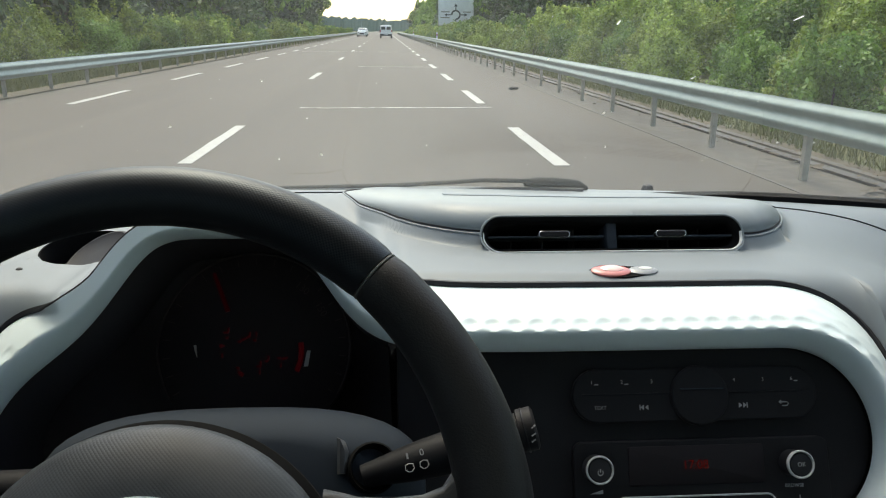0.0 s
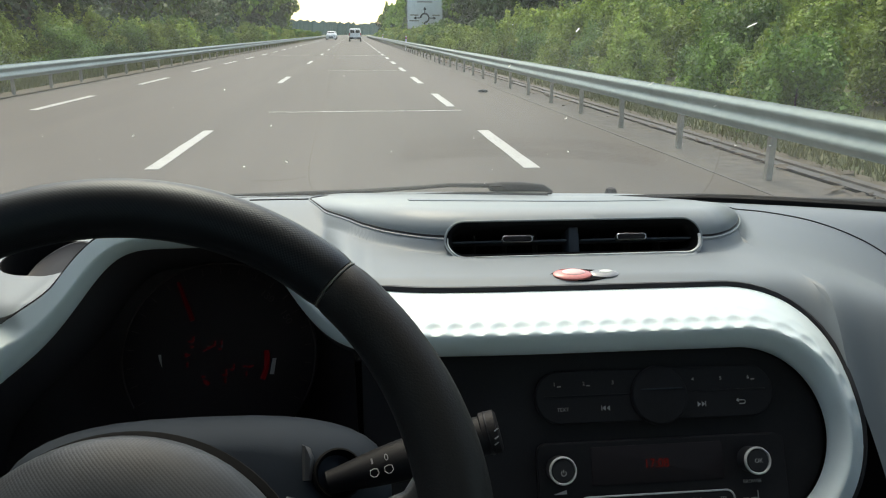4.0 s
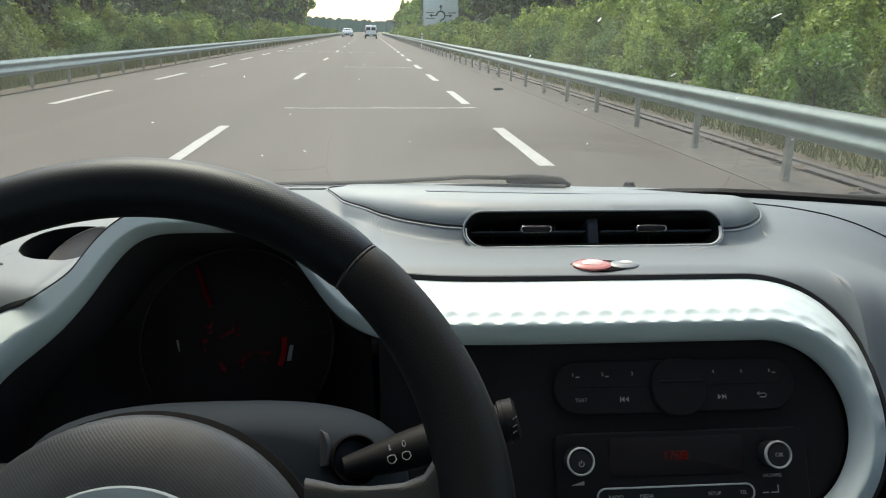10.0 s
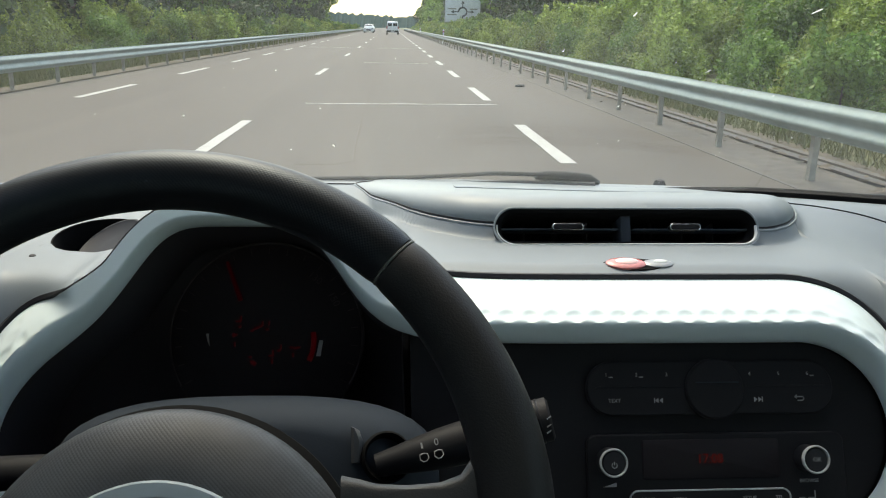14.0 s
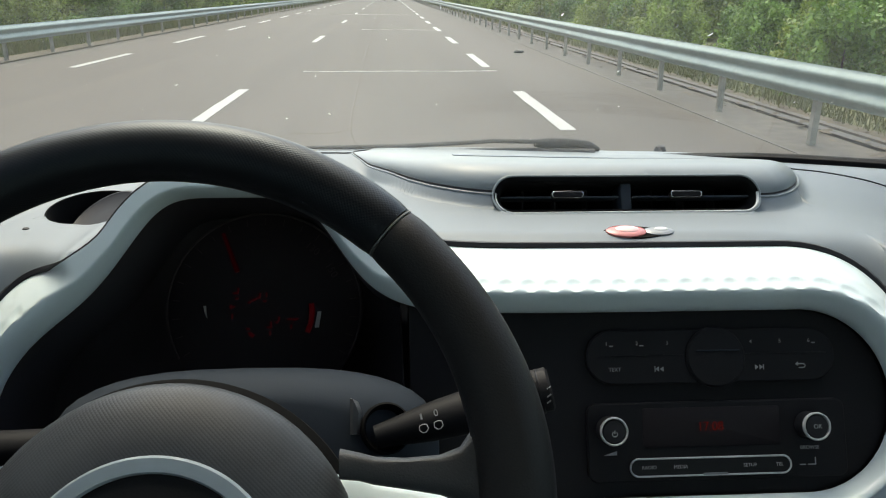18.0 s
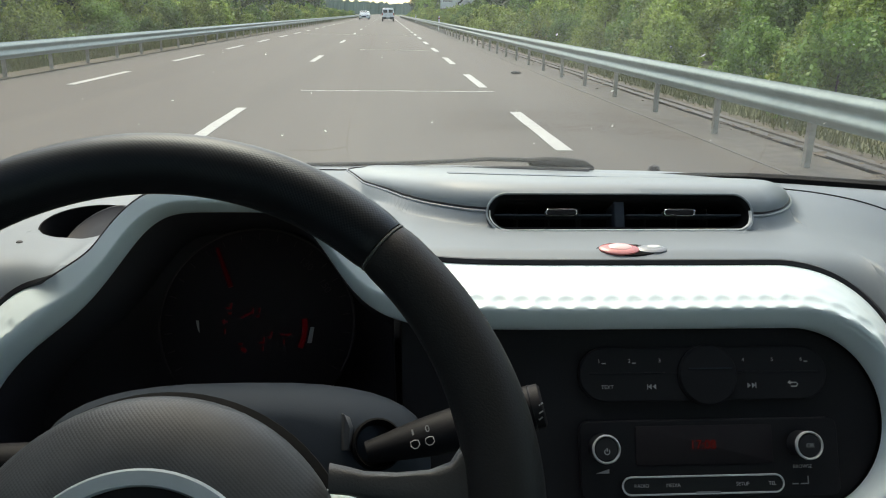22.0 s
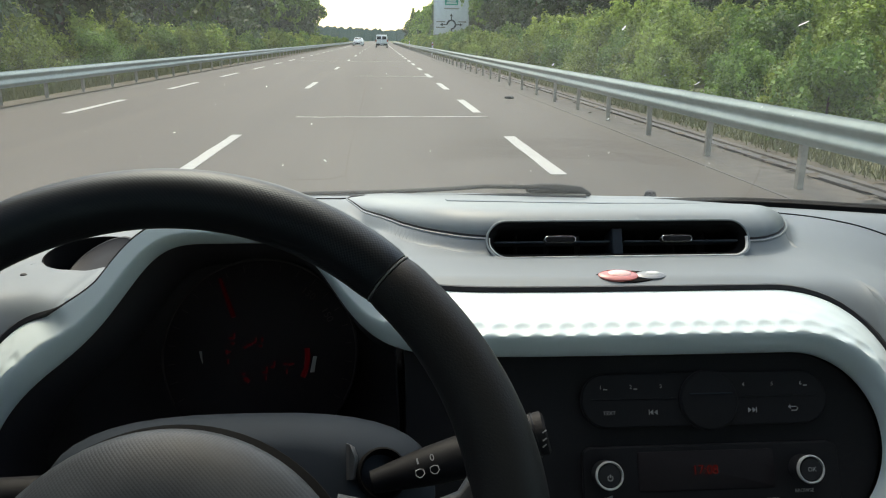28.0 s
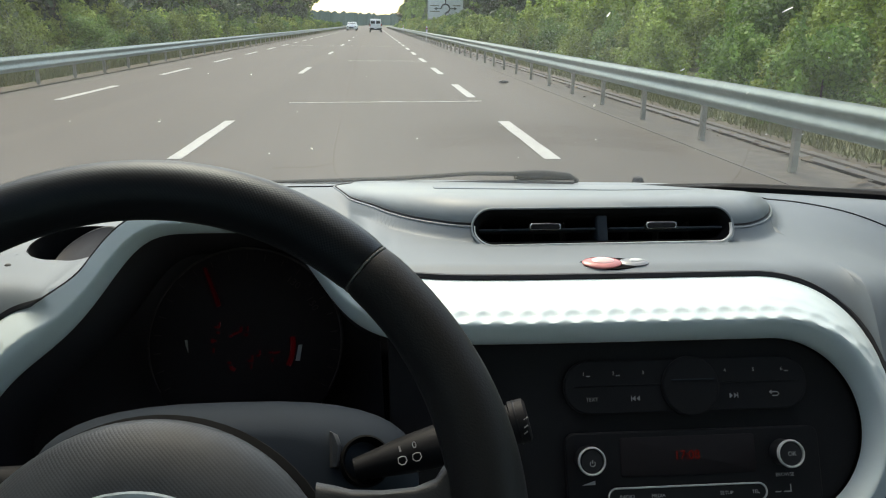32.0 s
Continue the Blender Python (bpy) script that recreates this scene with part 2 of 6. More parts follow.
RUBBER = material("rubber", (0.018, 0.019, 0.022), 0.55, vary=0.4, scale=20)
WIPER = material("wiper_black", (0.013, 0.014, 0.015), 0.6, vary=0.3, scale=30, spec=0.15)
# shroud plastic made lighter, painting the light that this facet catches
LIT_FACET = material("lit_facet_plastic", (0.085, 0.09, 0.098), 0.5, vary=0.3, scale=6, spec=0.25)
STALK = material("stalk_plastic", (0.013, 0.0134, 0.0155), 0.55, vary=0.3, scale=20, bump=0.2, bump_scale=900, spec=0.1)
RECESS = material("recess_plastic", (0.055, 0.05, 0.055), 0.7, vary=0.3, scale=6, spec=0.2)
DISPLAY = material("display_dark", (0.022, 0.018, 0.02), 0.55, vary=0.2, spec=0.15)
GLOW_RED = glow_material("red_glow", (1.0, 0.04, 0.03), 0.0135)
GLOW_DIM = glow_material("red_dim_glow", (1.0, 0.012, 0.06), 0.0038)
GLOW_NEEDLE = glow_material("needle_glow", (1.0, 0.012, 0.06), 0.0016)
GLASS = glass_material("windscreen_glass", 1.4, (0.97, 0.985, 0.98))
SIDE_GLASS = glass_material("side_window_glass", 1.0, (0.66, 0.7, 0.68))
SPLAT = leaf_material("insect_splat", (0.85, 0.86, 0.82), (0.7, 0.7, 0.66), 0.1, 0.75)
SEAL_BLACK = material("matt_seal_rubber", (0.006, 0.006, 0.0065), 0.85, vary=0.3, scale=40, spec=0.08)
LINER = material("roof_liner", (0.56, 0.58, 0.6), 0.95, vary=0.2, scale=20, bump=0.3, bump_scale=300)
BODY = material("car_paint_white", (0.7, 0.71, 0.7), 0.25, vary=0.15, scale=1.5, coat=0.5)
VAN_WHITE = material("van_paint", (0.8, 0.82, 0.82), 0.35, vary=0.25, scale=1.5)
CAR_GLASS = material("car_window_glass", (0.02, 0.025, 0.028), 0.08, vary=0.2)
SIGN_WHITE = material("sign_white", (0.62, 0.65, 0.66), 0.5, vary=0.25, scale=2)
SIGN_SLATE = material("sign_slate", (0.03, 0.04, 0.055), 0.5, vary=0.25, scale=2)
SIGN_GREEN = material("sign_green", (0.02, 0.3, 0.2), 0.5, vary=0.25, scale=2)
SIGN_BLACK = material("sign_black", (0.02, 0.02, 0.022), 0.5, vary=0.25, scale=2)
LAMP_RED = material("tail_lamp", (0.35, 0.02, 0.02), 0.3, vary=0.2, scale=10)


# ---- building helpers ----
def thing(name, base, label, category, group="", kind=""):
    ob = new(name)
    ob.location = base
    ob.empty_display_size = 0.05
    return tagged(ob, label, category, group, kind)


def mesh_part(name, verts, faces, mat, parent=None, label="", smooth=True):
    """Links vertices and faces, given in the world's metres, as one mesh under its thing."""
    me = bpy.data.meshes.new(name)
    base = Vector((0, 0, 0))
    up = parent
    while up is not None:
        base += up.location
        up = up.parent
    me.from_pydata([tuple(Vector(v) - base) for v in verts], [], [tuple(f) for f in faces])
    if smooth:
        me.polygons.foreach_set("use_smooth", [True] * len(me.polygons))
        me.set_sharp_from_angle(angle=radians(38))
    me.materials.append(mat)
    me.update()
    ob = new(name, me)
    ob.parent = parent
    if label:
        tagged(ob, label)
    return ob


def part(name, bm, mat, parent=None, label="", smooth=True):
    bmesh.ops.recalc_face_normals(bm, faces=bm.faces)
    v = [tuple(x.co) for x in bm.verts]
    bm.verts.index_update()
    f = [[x.index for x in y.verts] for y in bm.faces]
    bm.free()
    return mesh_part(name, v, f, mat, parent, label, smooth)


def box(x0, x1, y0, y1, z0, z1, bevel=0.0, seg=2, m=None):
    bm = bmesh.new()
    bmesh.ops.create_cube(bm, size=1.0)
    for v in bm.verts:
        v.co = Vector(((x0 + x1) / 2 + v.co.x * (x1 - x0), (y0 + y1) / 2 + v.co.y * (y1 - y0), (z0 + z1) / 2 + v.co.z * (z1 - z0)))
    if bevel:
        bmesh.ops.bevel(bm, geom=bm.edges[:], offset=bevel, segments=seg, affect="EDGES", profile=0.5)
    if m is not None:
        bmesh.ops.transform(bm, matrix=m, verts=bm.verts)
    return bm


def turned(profile, seg=32, m=None, sx=1.0, sy=1.0, close=True):
    """A solid turned round local z from (radius, height) pairs."""
    bm = bmesh.new()
    rings = []
    for r, h in profile:
        rings.append([bm.verts.new((r * sx * math.cos(2 * math.pi * i / seg), r * sy * math.sin(2 * math.pi * i / seg), h)) for i in range(seg)])
    for a, b in zip(rings, rings[1:]):
        for i in range(seg):
            bm.faces.new((a[i], a[(i + 1) % seg], b[(i + 1) % seg], b[i]))
    if close:
        bm.faces.new(rings[0][::-1])
        bm.faces.new(rings[-1])
    if m is not None:
        bmesh.ops.transform(bm, matrix=m, verts=bm.verts)
    return bm


def tube(points, radius, seg=10, flat=1.0, closed=False):
    """A tube along points; radius a number or one per point; flat squeezes it along its second axis."""
    pts = [Vector(p) for p in points]
    bm = bmesh.new()
    rings = []
    n = len(pts)
    for i, p in enumerate(pts):
        a, b = pts[i - 1] if (i or closed) else p, pts[(i + 1) % n] if (i < n - 1 or closed) else p
        d = (b - a).normalized()
        side = d.cross(Vector((0, 0, 1)))
        side = side.normalized() if side.length > 1e-4 else Vector((1, 0, 0))
        up = side.cross(d)
        r = radius[i] if isinstance(radius, (list, tuple)) else radius
        rings.append([bm.verts.new(p + side * r * math.cos(2 * math.pi * k / seg) + up * r * flat * math.sin(2 * math.pi * k / seg)) for k in range(seg)])
    for i in range(n if closed else n - 1):
        a, b = rings[i], rings[(i + 1) % n]
        for k in range(seg):
            bm.faces.new((a[k], a[(k + 1) % seg], b[(k + 1) % seg], b[k]))
    if not closed:
        bm.faces.new(rings[0][::-1])
        bm.faces.new(rings[-1])
    return bm


def stadium(w, h, seg=16, power=2.0):
    """Outline of a rounded slot, w wide and h high, round the origin, anticlockwise."""
    r, c, out = h / 2, w / 2 - h / 2, []
    for s in (1, -1):
        for i in range(seg + 1):
            a = -math.pi / 2 + math.pi * i / seg
            out.append((s * (c + r * math.cos(a)), s * r * math.sin(a)))
    return out


def rounded(w, h, r, seg=6):
    out = []
    for cx, cy, a0 in ((w / 2 - r, h / 2 - r, 0), (-w / 2 + r, h / 2 - r, 90), (-w / 2 + r, -h / 2 + r, 180), (w / 2 - r, -h / 2 + r, 270)):
        for i in range(seg + 1):
            a = radians(a0 + 90 * i / seg)
            out.append((cx + r * math.cos(a), cy + r * math.sin(a)))
    return out


def plate(outline, levels, m, caps=True):
    """A solid from an outline in a plane: levels of (inset scale by metres, height)."""
    bm = bmesh.new()
    n = len(outline)
    nrm = []
    for i in range(n):
        (x0, y0), (x1, y1) = outline[i - 1], outline[(i + 1) % n]
        d = math.hypot(x1 - x0, y1 - y0) or 1
        nrm.append(((y1 - y0) / d, -(x1 - x0) / d))
    rings = [[bm.verts.new(m @ Vector((x + nx * o, y + ny * o, h))) for (x, y), (nx, ny) in zip(outline, nrm)] for o, h in levels]
    for a, b in zip(rings, rings[1:]):
        for i in range(n):
            bm.faces.new((a[i], a[(i + 1) % n], b[(i + 1) % n], b[i]))
    if caps:
        bm.faces.new(rings[0][::-1])
        bm.faces.new(rings[-1])
    return bm


def lettering(name, words, size, m, mat, parent, label="", sx=1.0):
    cu = bpy.data.curves.new(name, "FONT")
    cu.body, cu.size, cu.align_x, cu.align_y, cu.extrude = words, size, "CENTER", "CENTER", 0.0001
    tmp = bpy.data.objects.new("tmp", cu)
    scene.collection.objects.link(tmp)
    me = bpy.data.meshes.new_from_object(tmp.evaluated_get(bpy.context.evaluated_depsgraph_get()))
    bpy.data.objects.remove(tmp)
    v = [m @ Vector((x.co.x * sx, x.co.y, x.co.z)) for x in me.vertices]
    f = [list(p.vertices) for p in me.polygons]
    bpy.data.meshes.remove(me)
    return mesh_part(name, v, f, mat, parent, label, smooth=False)


def smooth01(a, b, x):
    t = min(1.0, max(0.0, (x - a) / (b - a)))
    return t * t * (3 - 2 * t)


# ---- road and ground ----
ROAD_L, ROAD_R = -6.0, 3.55        # edges of the carriageway
LINE_L, LINE_R, LINE_FAR = -1.85, 1.66, -5.08
NEAR = -60.0


def ground_height(x, y):
    h = -0.05
    h += 0.25 * smooth01(4.6, 9.0, x) * (1 + 0.5 * math.sin(y * 0.07)) - 0.35 * smooth01(-7.0, -9.5, x) * 0.4
    h += 2.2 * smooth01(14, 40, abs(x)) * (0.5 + 0.5 * math.sin(y * 0.011 + x * 0.02))
    return h


def make_ground():
    xs = [-3000, -1200, -400, -150, -60, -30] + [-20 + i for i in range(0, 14)] + [-6.3, -2, 2, 3.9] + [4.4 + 0.7 * i for i in range(14)] + [18, 30, 60, 150, 400, 1200, 3000]
    ys = [-3000, -800, -200] + [-60 + 5 * i for i in range(0, 97)] + [500, 700, 1200, 3000]
    v = [(x, y, ground_height(x, y) if abs(x) > 4.2 and -7000 < y else -0.05) for y in ys for x in xs]
    w = len(xs)
    f = [(j * w + i, j * w + i + 1, (j + 1) * w + i + 1, (j + 1) * w + i) for j in range(len(ys) - 1) for i in range(w - 1)]
    tagged(mesh_part("ground", v, f, GRASS_GROUND), "dry green grass verge running beside the road", "ground", kind="structure")


make_ground()


def strip(name, x0, x1, y0, y1, z0, z1, mat, label, category, step=5.0):
    n = max(1, int((y1 - y0) / step))
    v, f = [], []
    for i in range(n + 1):
        y = y0 + (y1 - y0) * i / n
        v += [(x0, y, z0), (x0, y, z1), (x1, y, z1), (x1, y, z0)]
    for i in range(n):
        a, b = 4 * i, 4 * i + 4
        f += [(a, b, b + 1, a + 1), (a + 1, b + 1, b + 2, a + 2), (a + 2, b + 2, b + 3, a + 3)]
    f += [(0, 1, 2, 3), (4 * n + 3, 4 * n + 2, 4 * n + 1, 4 * n)]
    ob = mesh_part(name, v, f, mat, smooth=False)
    return tagged(ob, label, category, kind="structure")


road = strip("road", ROAD_L, ROAD_R - 0.25, NEAR, 900, -0.06, 0.0, ASPHALT, "grey-brown asphalt carriageway with worn surface", "road")
strip("pavement_edge", ROAD_R - 0.25, ROAD_R + 0.5, NEAR, 420, -0.06, -0.012, APRON, "pale concrete edge strip along the road", "pavement")
strip("pavement_edge_far", ROAD_L - 0.5, ROAD_L, NEAR, 420, -0.06, -0.012, APRON, "pale concrete edge strip along the road", "pavement")
strip("gutter_soil", ROAD_R + 0.5, ROAD_R + 1.0, NEAR, 420, -0.05, 0.012, SOIL, "strip of soil and leaf litter beyond the edge", "soil")
strip("gutter_soil_far", ROAD_L - 1.0, ROAD_L - 0.5, NEAR, 420, -0.05, 0.012, SOIL, "strip of soil and leaf litter beyond the edge", "soil")
strip("kerb", ROAD_R + 0.64, ROAD_R + 0.70, NEAR, 420, -0.05, 0.035, APRON, "low concrete kerb lip along the drain", "kerb")
strip("drain_channel", ROAD_R + 0.5, ROAD_R + 0.63, NEAR, 420, -0.05, 0.016, TAR, "dark drain channel behind the guardrail posts", "drain")
strip("drain_back", ROAD_R + 0.71, ROAD_R + 0.79, NEAR, 420, -0.05, 0.02, TAR, "dark line behind the drain kerb", "drain")
strip("trim_joint", ROAD_R - 0.28, ROAD_R - 0.25, NEAR, 420, -0.05, 0.004, TAR, "dark tar joint at the asphalt edge", "joint")


def dashes(x, first, length, period, width, count, label):
    line = tagged(new("lane_marking"), label, "road marking")
    line.location = (x, first, 0)
    for i in range(count):
        y = first + period * i
        n = 6
        rng = random.Random(int(y * 7) + int(x * 31))
        v, f = [], []
        for k in range(n + 1):
            yy = y + length * k / n
            a, b = (rng.uniform(-0.006, 0.006) for _ in range(2))
            v += [(x - width / 2 + a, yy, 0.001), (x - width / 2 + a, yy, 0.005), (x + width / 2 + b, yy, 0.005), (x + width / 2 + b, yy, 0.001)]
        for k in range(n):
            a, b = 4 * k, 4 * k + 4
            f += [(a, b, b + 1, a + 1), (a + 1, b + 1, b + 2, a + 2), (a + 2, b + 2, b + 3, a + 3)]
        f += [(0, 1, 2, 3), (4 * n + 3, 4 * n + 2, 4 * n + 1, 4 * n)]
        mesh_part("dash", v, f, PAINT_ROAD, line, smooth=False)


dashes(LINE_L, 7.45 - 26, 3.0, 13.0, 0.13, 26, "white dashed centre line painted on the asphalt")
dashes(LINE_R, 7.3 - 13, 3.0, 6.5, 0.15, 44, "white dashed edge line painted on the asphalt")
dashes(LINE_FAR, 13.4 - 26, 3.0, 6.5, 0.13, 44, "white dashed far edge line painted on the asphalt")


def crack(y, x0, x1, width, seed):
    rng = random.Random(seed)
    n = 30
    v, f = [], []
    off = 0.0
    for i in range(n + 1):
        x = x0 + (x1 - x0) * i / n
        off += rng.uniform(-0.03, 0.03)
        w = width * rng.uniform(0.5, 1.2)
        v += [(x, y + off, 0.001), (x, y + off, 0.004), (x, y + off + w, 0.004), (x, y + off + w, 0.001)]
    for k in range(n):
        a, b = 4 * k, 4 * k + 4
        f += [(a, b, b + 1, a + 1), (a + 1, b + 1, b + 2, a + 2), (a + 2, b + 2, b + 3, a + 3)]
    f += [(0, 1, 2, 3), (4 * n + 3, 4 * n + 2, 4 * n + 1, 4 * n)]
    tagged(mesh_part("crack_seal", v, f, SEAL, smooth=False), "pale sealed crack running across the asphalt", "crack", kind="structure")


crack(12.9, -1.35, 1.75, 0.06, 3)
crack(27.5, -0.9, 1.8, 0.07, 5)
crack(46.0, -4.6, 1.8, 0.09, 8)


# ---- guardrails ----
def guardrail(x, side, y0, y1, label, drop=0.0):
    """A corrugated beam in overlapping lengths on steel posts; side -1 faces the road from the right."""
    rail = thing("guardrail", (x, 0, 0), label, "guardrail", "guardrails beside the road")
    prof = []
    for i in range(29):
        s = i / 28
        z = 0.385 - drop + 0.285 * s
        d = 0.04 * (0.5 - 0.5 * math.cos(4 * math.pi * s)) if 0 < s < 1 else 0.0
        prof.append((d, z))
    prof = [(-0.012, 0.392 - drop)] + prof + [(-0.016, 0.667 - drop)]
    back = [(d - 0.006, z) for d, z in reversed(prof)]
    loop = prof + back
    m = len(loop)

    def beam(a, b):
        v = [(x + side * (d + lift + 0.07), y, z) for y, lift in ((a, 0.0), ((a + b) / 2, 0.0035), (b, 0.007)) for d, z in loop]
        f = [(j * m + i, j * m + (i + 1) % m, (j + 1) * m + (i + 1) % m, (j + 1) * m + i) for j in range(2) for i in range(m)]
        f += [(o + i, o + i + 1, o + m - 2 - i, o + m - 1 - i) for o in (0, 2 * m) for i in range(m // 2 - 1)]
        return mesh_part("beam", v, f, STEEL, rail)

    y, k = y0, 0
    while y < y1:
        beam(y, y + 4.3)
        y += 4.0
        k += 1
    proto = None
    y = y0 + 0.6
    while y < y1:
        bm = bmesh.new()
        loop2 = [(-0.028, -0.03), (0.028, -0.03), (0.028, -0.016), (0.024, -0.016), (0.024, -0.025), (-0.024, -0.025), (-0.024, 0.025), (0.024, 0.025), (0.024, 0.016), (0.028, 0.016), (0.028, 0.03), (-0.028, 0.03)]
        if proto is None:
            rings = [[bm.verts.new((px, py, z)) for px, py in loop2] for z in (-0.3, 0.64 - drop)]
            for i in range(len(loop2)):
                bm.faces.new((rings[0][i], rings[0][(i + 1) % len(loop2)], rings[1][(i + 1) % len(loop2)], rings[1][i]))
            bm.faces.new(rings[1])
            proto = bpy.data.meshes.new("post")
            bm.to_mesh(proto)
            proto.materials.append(POST)
        bm.free()
        ob = new("post", proto)
        ob.parent, ob.location = rail, (0, y, 0)
        ob.rotation_euler = (radians(random.uniform(-1.2, 1.2)), radians(random.uniform(-1, 1)), 0)
        y += 2.0
    return rail


guardrail(3.62, -1, -24, 232, "galvanised steel guardrail on posts beside bushes")
guardrail(-6.62, 1, -24, 232, "galvanised steel guardrail on posts across the road", 0.07)


# ---- vegetation ----
def leaves(blobs, count, size, seed, elong=1.6, droop=0.0):
    """Many small bent leaves scattered through the skins of a few lumps; arrays of vertices and faces."""
    rng = np.random.default_rng(seed)
    vol = np.array([b[3] * b[4] + 0.01 for b in blobs])
    pick = rng.choice(len(blobs), count, p=vol / vol.sum())
    b = np.array(blobs)[pick]
    d = rng.normal(size=(count, 3))
    d /= np.linalg.norm(d, axis=1)[:, None]
    rad = 0.62 + 0.46 * rng.random(count) ** 0.6
    c = b[:, :3] + d * rad[:, None] * np.stack([b[:, 3], b[:, 3], b[:, 4]], 1)
    c += rng.normal(size=(count, 3)) * 0.05
    n = d + rng.normal(size=(count, 3)) * 0.7 + np.array([0, 0, 0.35])
    n /= np.linalg.norm(n, axis=1)[:, None]
    a = np.cross(n, rng.normal(size=(count, 3)))
    a /= np.linalg.norm(a, axis=1)[:, None]
    a[:, 2] -= droop
    e = np.cross(n, a)
    s = size * (0.55 + 0.9 * rng.random(count))[:, None]
    v = np.stack([c - a * s * 0.5 * elong, c + e * s * 0.42 + n * s * 0.1, c + a * s * 0.5 * elong, c - e * s * 0.42 + n * s * 0.1], 1).reshape(-1, 3)
    f = np.arange(count * 4).reshape(-1, 4)
    return v, f


def quick_mesh(name, v, f, mat):
    me = bpy.data.meshes.new(name)
    k = f.shape[1]
    me.vertices.add(len(v))
    me.vertices.foreach_set("co", np.asarray(v, dtype=np.float32).ravel())
    me.loops.add(f.size)
    me.loops.foreach_set("vertex_index", f.astype(np.int32).ravel())
    me.polygons.add(len(f))
    me.polygons.foreach_set("loop_start", np.arange(0, f.size, k, dtype=np.int32))
    me.materials.append(mat)
    me.update(calc_edges=True)
    return me


def trunk_mesh(height, r, seed, limbs):
    rng = random.Random(seed)
    pts, rad = [], []
    x = y = 0.0
    for i in range(7):
        s = i / 6
        pts.append((x, y, -0.3 + s * (height + 0.3)))
        rad.append(r * (1 - 0.85 * s))
        x += rng.uniform(-1, 1) * 0.04 * height
        y += rng.uniform(-1, 1) * 0.04 * height
    bm = tube(pts, rad, 7)
    for _ in range(limbs):
        i = rng.randint(2, 5)
        p = Vector(pts[i])
        a = rng.uniform(0, 6.28)
        q = p + Vector((math.cos(a), math.sin(a), rng.uniform(0.4, 1.1))) * height * rng.uniform(0.15, 0.3)
        b2 = tube([p, (p + q) / 2 + Vector((0, 0, 0.02 * height)), q], [rad[i] * 0.6, rad[i] * 0.4, rad[i] * 0.15], 5)
        me = bpy.data.meshes.new("limb")
        b2.to_mesh(me)
        b2.free()
        bm.from_mesh(me)
        bpy.data.meshes.remove(me)
    me = bpy.data.meshes.new("trunk")
    bmesh.ops.recalc_face_normals(bm, faces=bm.faces)
    bm.to_mesh(me)
    bm.free()
    me.polygons.foreach_set("use_smooth", [True] * len(me.polygons))
    me.materials.append(BARK)
    return me


def plant_kind(name, seed, height, width, count, size, mat, label, category, group, trunk_r, low=0.1, lumps=14, limbs=5):
    """The meshes of one kind of tree or shrub, standing at the origin."""
    rng = random.Random(seed)
    blobs = []
    for i in range(lumps):
        s = low + (1 - low) * (i + 0.5) / lumps
        spread = width / 2 * (0.35 + 0.65 * math.sin(math.pi * min(1.0, 0.25 + 0.8 * s)))
        a, q = rng.uniform(0, 6.28), rng.uniform(0.25, 1.0)
        r = width * rng.uniform(0.075, 0.24 if lumps < 23 else 0.17)
        blobs.append((spread * q * math.cos(a), spread * q * math.sin(a), height * s * 0.93, r, r * rng.uniform(0.6, 1.0)))
    for i in range(lumps // 3):                     # shoots that stand out of the outline
        a, q = rng.uniform(0, 6.28), rng.uniform(0.2, 1.0) * width / 2
        blobs.append((q * math.cos(a), q * math.sin(a), height * (1.08 - 0.5 * (2 * q / width) ** 2) * rng.uniform(0.8, 1.05), width * rng.uniform(0.03, 0.07), width * rng.uniform(0.09, 0.17)))
    v, f = leaves(blobs, count, size, seed)
    v[:, 2] = np.maximum(v[:, 2], 0.02)
    return dict(name=name, crown=quick_mesh("crown", v, f, mat), trunk=trunk_mesh(height * 0.8, trunk_r, seed, limbs), label=label, category=category, group=group)


def plant(kind, x, y, scale, turn):
    ob = thing(kind["name"], (x, y, ground_height(x, y)), kind["label"], kind["category"], kind["group"])
    ob.scale = (scale, scale, scale)
    ob.rotation_euler[2] = turn
    for part_name in ("trunk", "crown"):
        p = new(part_name, kind[part_name])
        p.parent = ob
    return ob


SHRUBS_NEAR = [plant_kind("shrub", 20 + i, 2.2, 2.7, 7000, 0.085, mat, "leafy bright green roadside shrub behind the guardrail", "shrub", "roadside shrubs", 0.04, 0.03, 30)
               for i, mat in enumerate((LEAF_LIGHT, LEAF_LIGHT, LEAF_MID, LEAF_LIGHT))]
SHRUBS_FAR = [plant_kind("shrub", 40 + i, 2.3, 2.8, 1700, 0.16, mat, "leafy green roadside shrub along the verge", "shrub", "roadside shrubs", 0.04, 0.03, 24)
              for i, mat in enumerate((LEAF_LIGHT, LEAF_MID, LEAF_LIGHT))]
TREES_NEAR = [plant_kind("tree", 60 + i, 9.5, 6.0, 6500, 0.2, mat, "tall dense broadleaf tree with dark green foliage", "tree", "woodland trees", 0.16, 0.12, 22, 9)
              for i, mat in enumerate((LEAF_DARK, LEAF_MID, LEAF_DARK))]
TREES_FAR = [plant_kind("tree", 80 + i, 10.5, 6.5, 2600, 0.36, mat, "tall broadleaf tree in the woodland edge", "tree", "woodland trees", 0.16, 0.1, 20, 6)
             for i, mat in enumerate((LEAF_DARK, LEAF_DARK, LEAF_MID))]


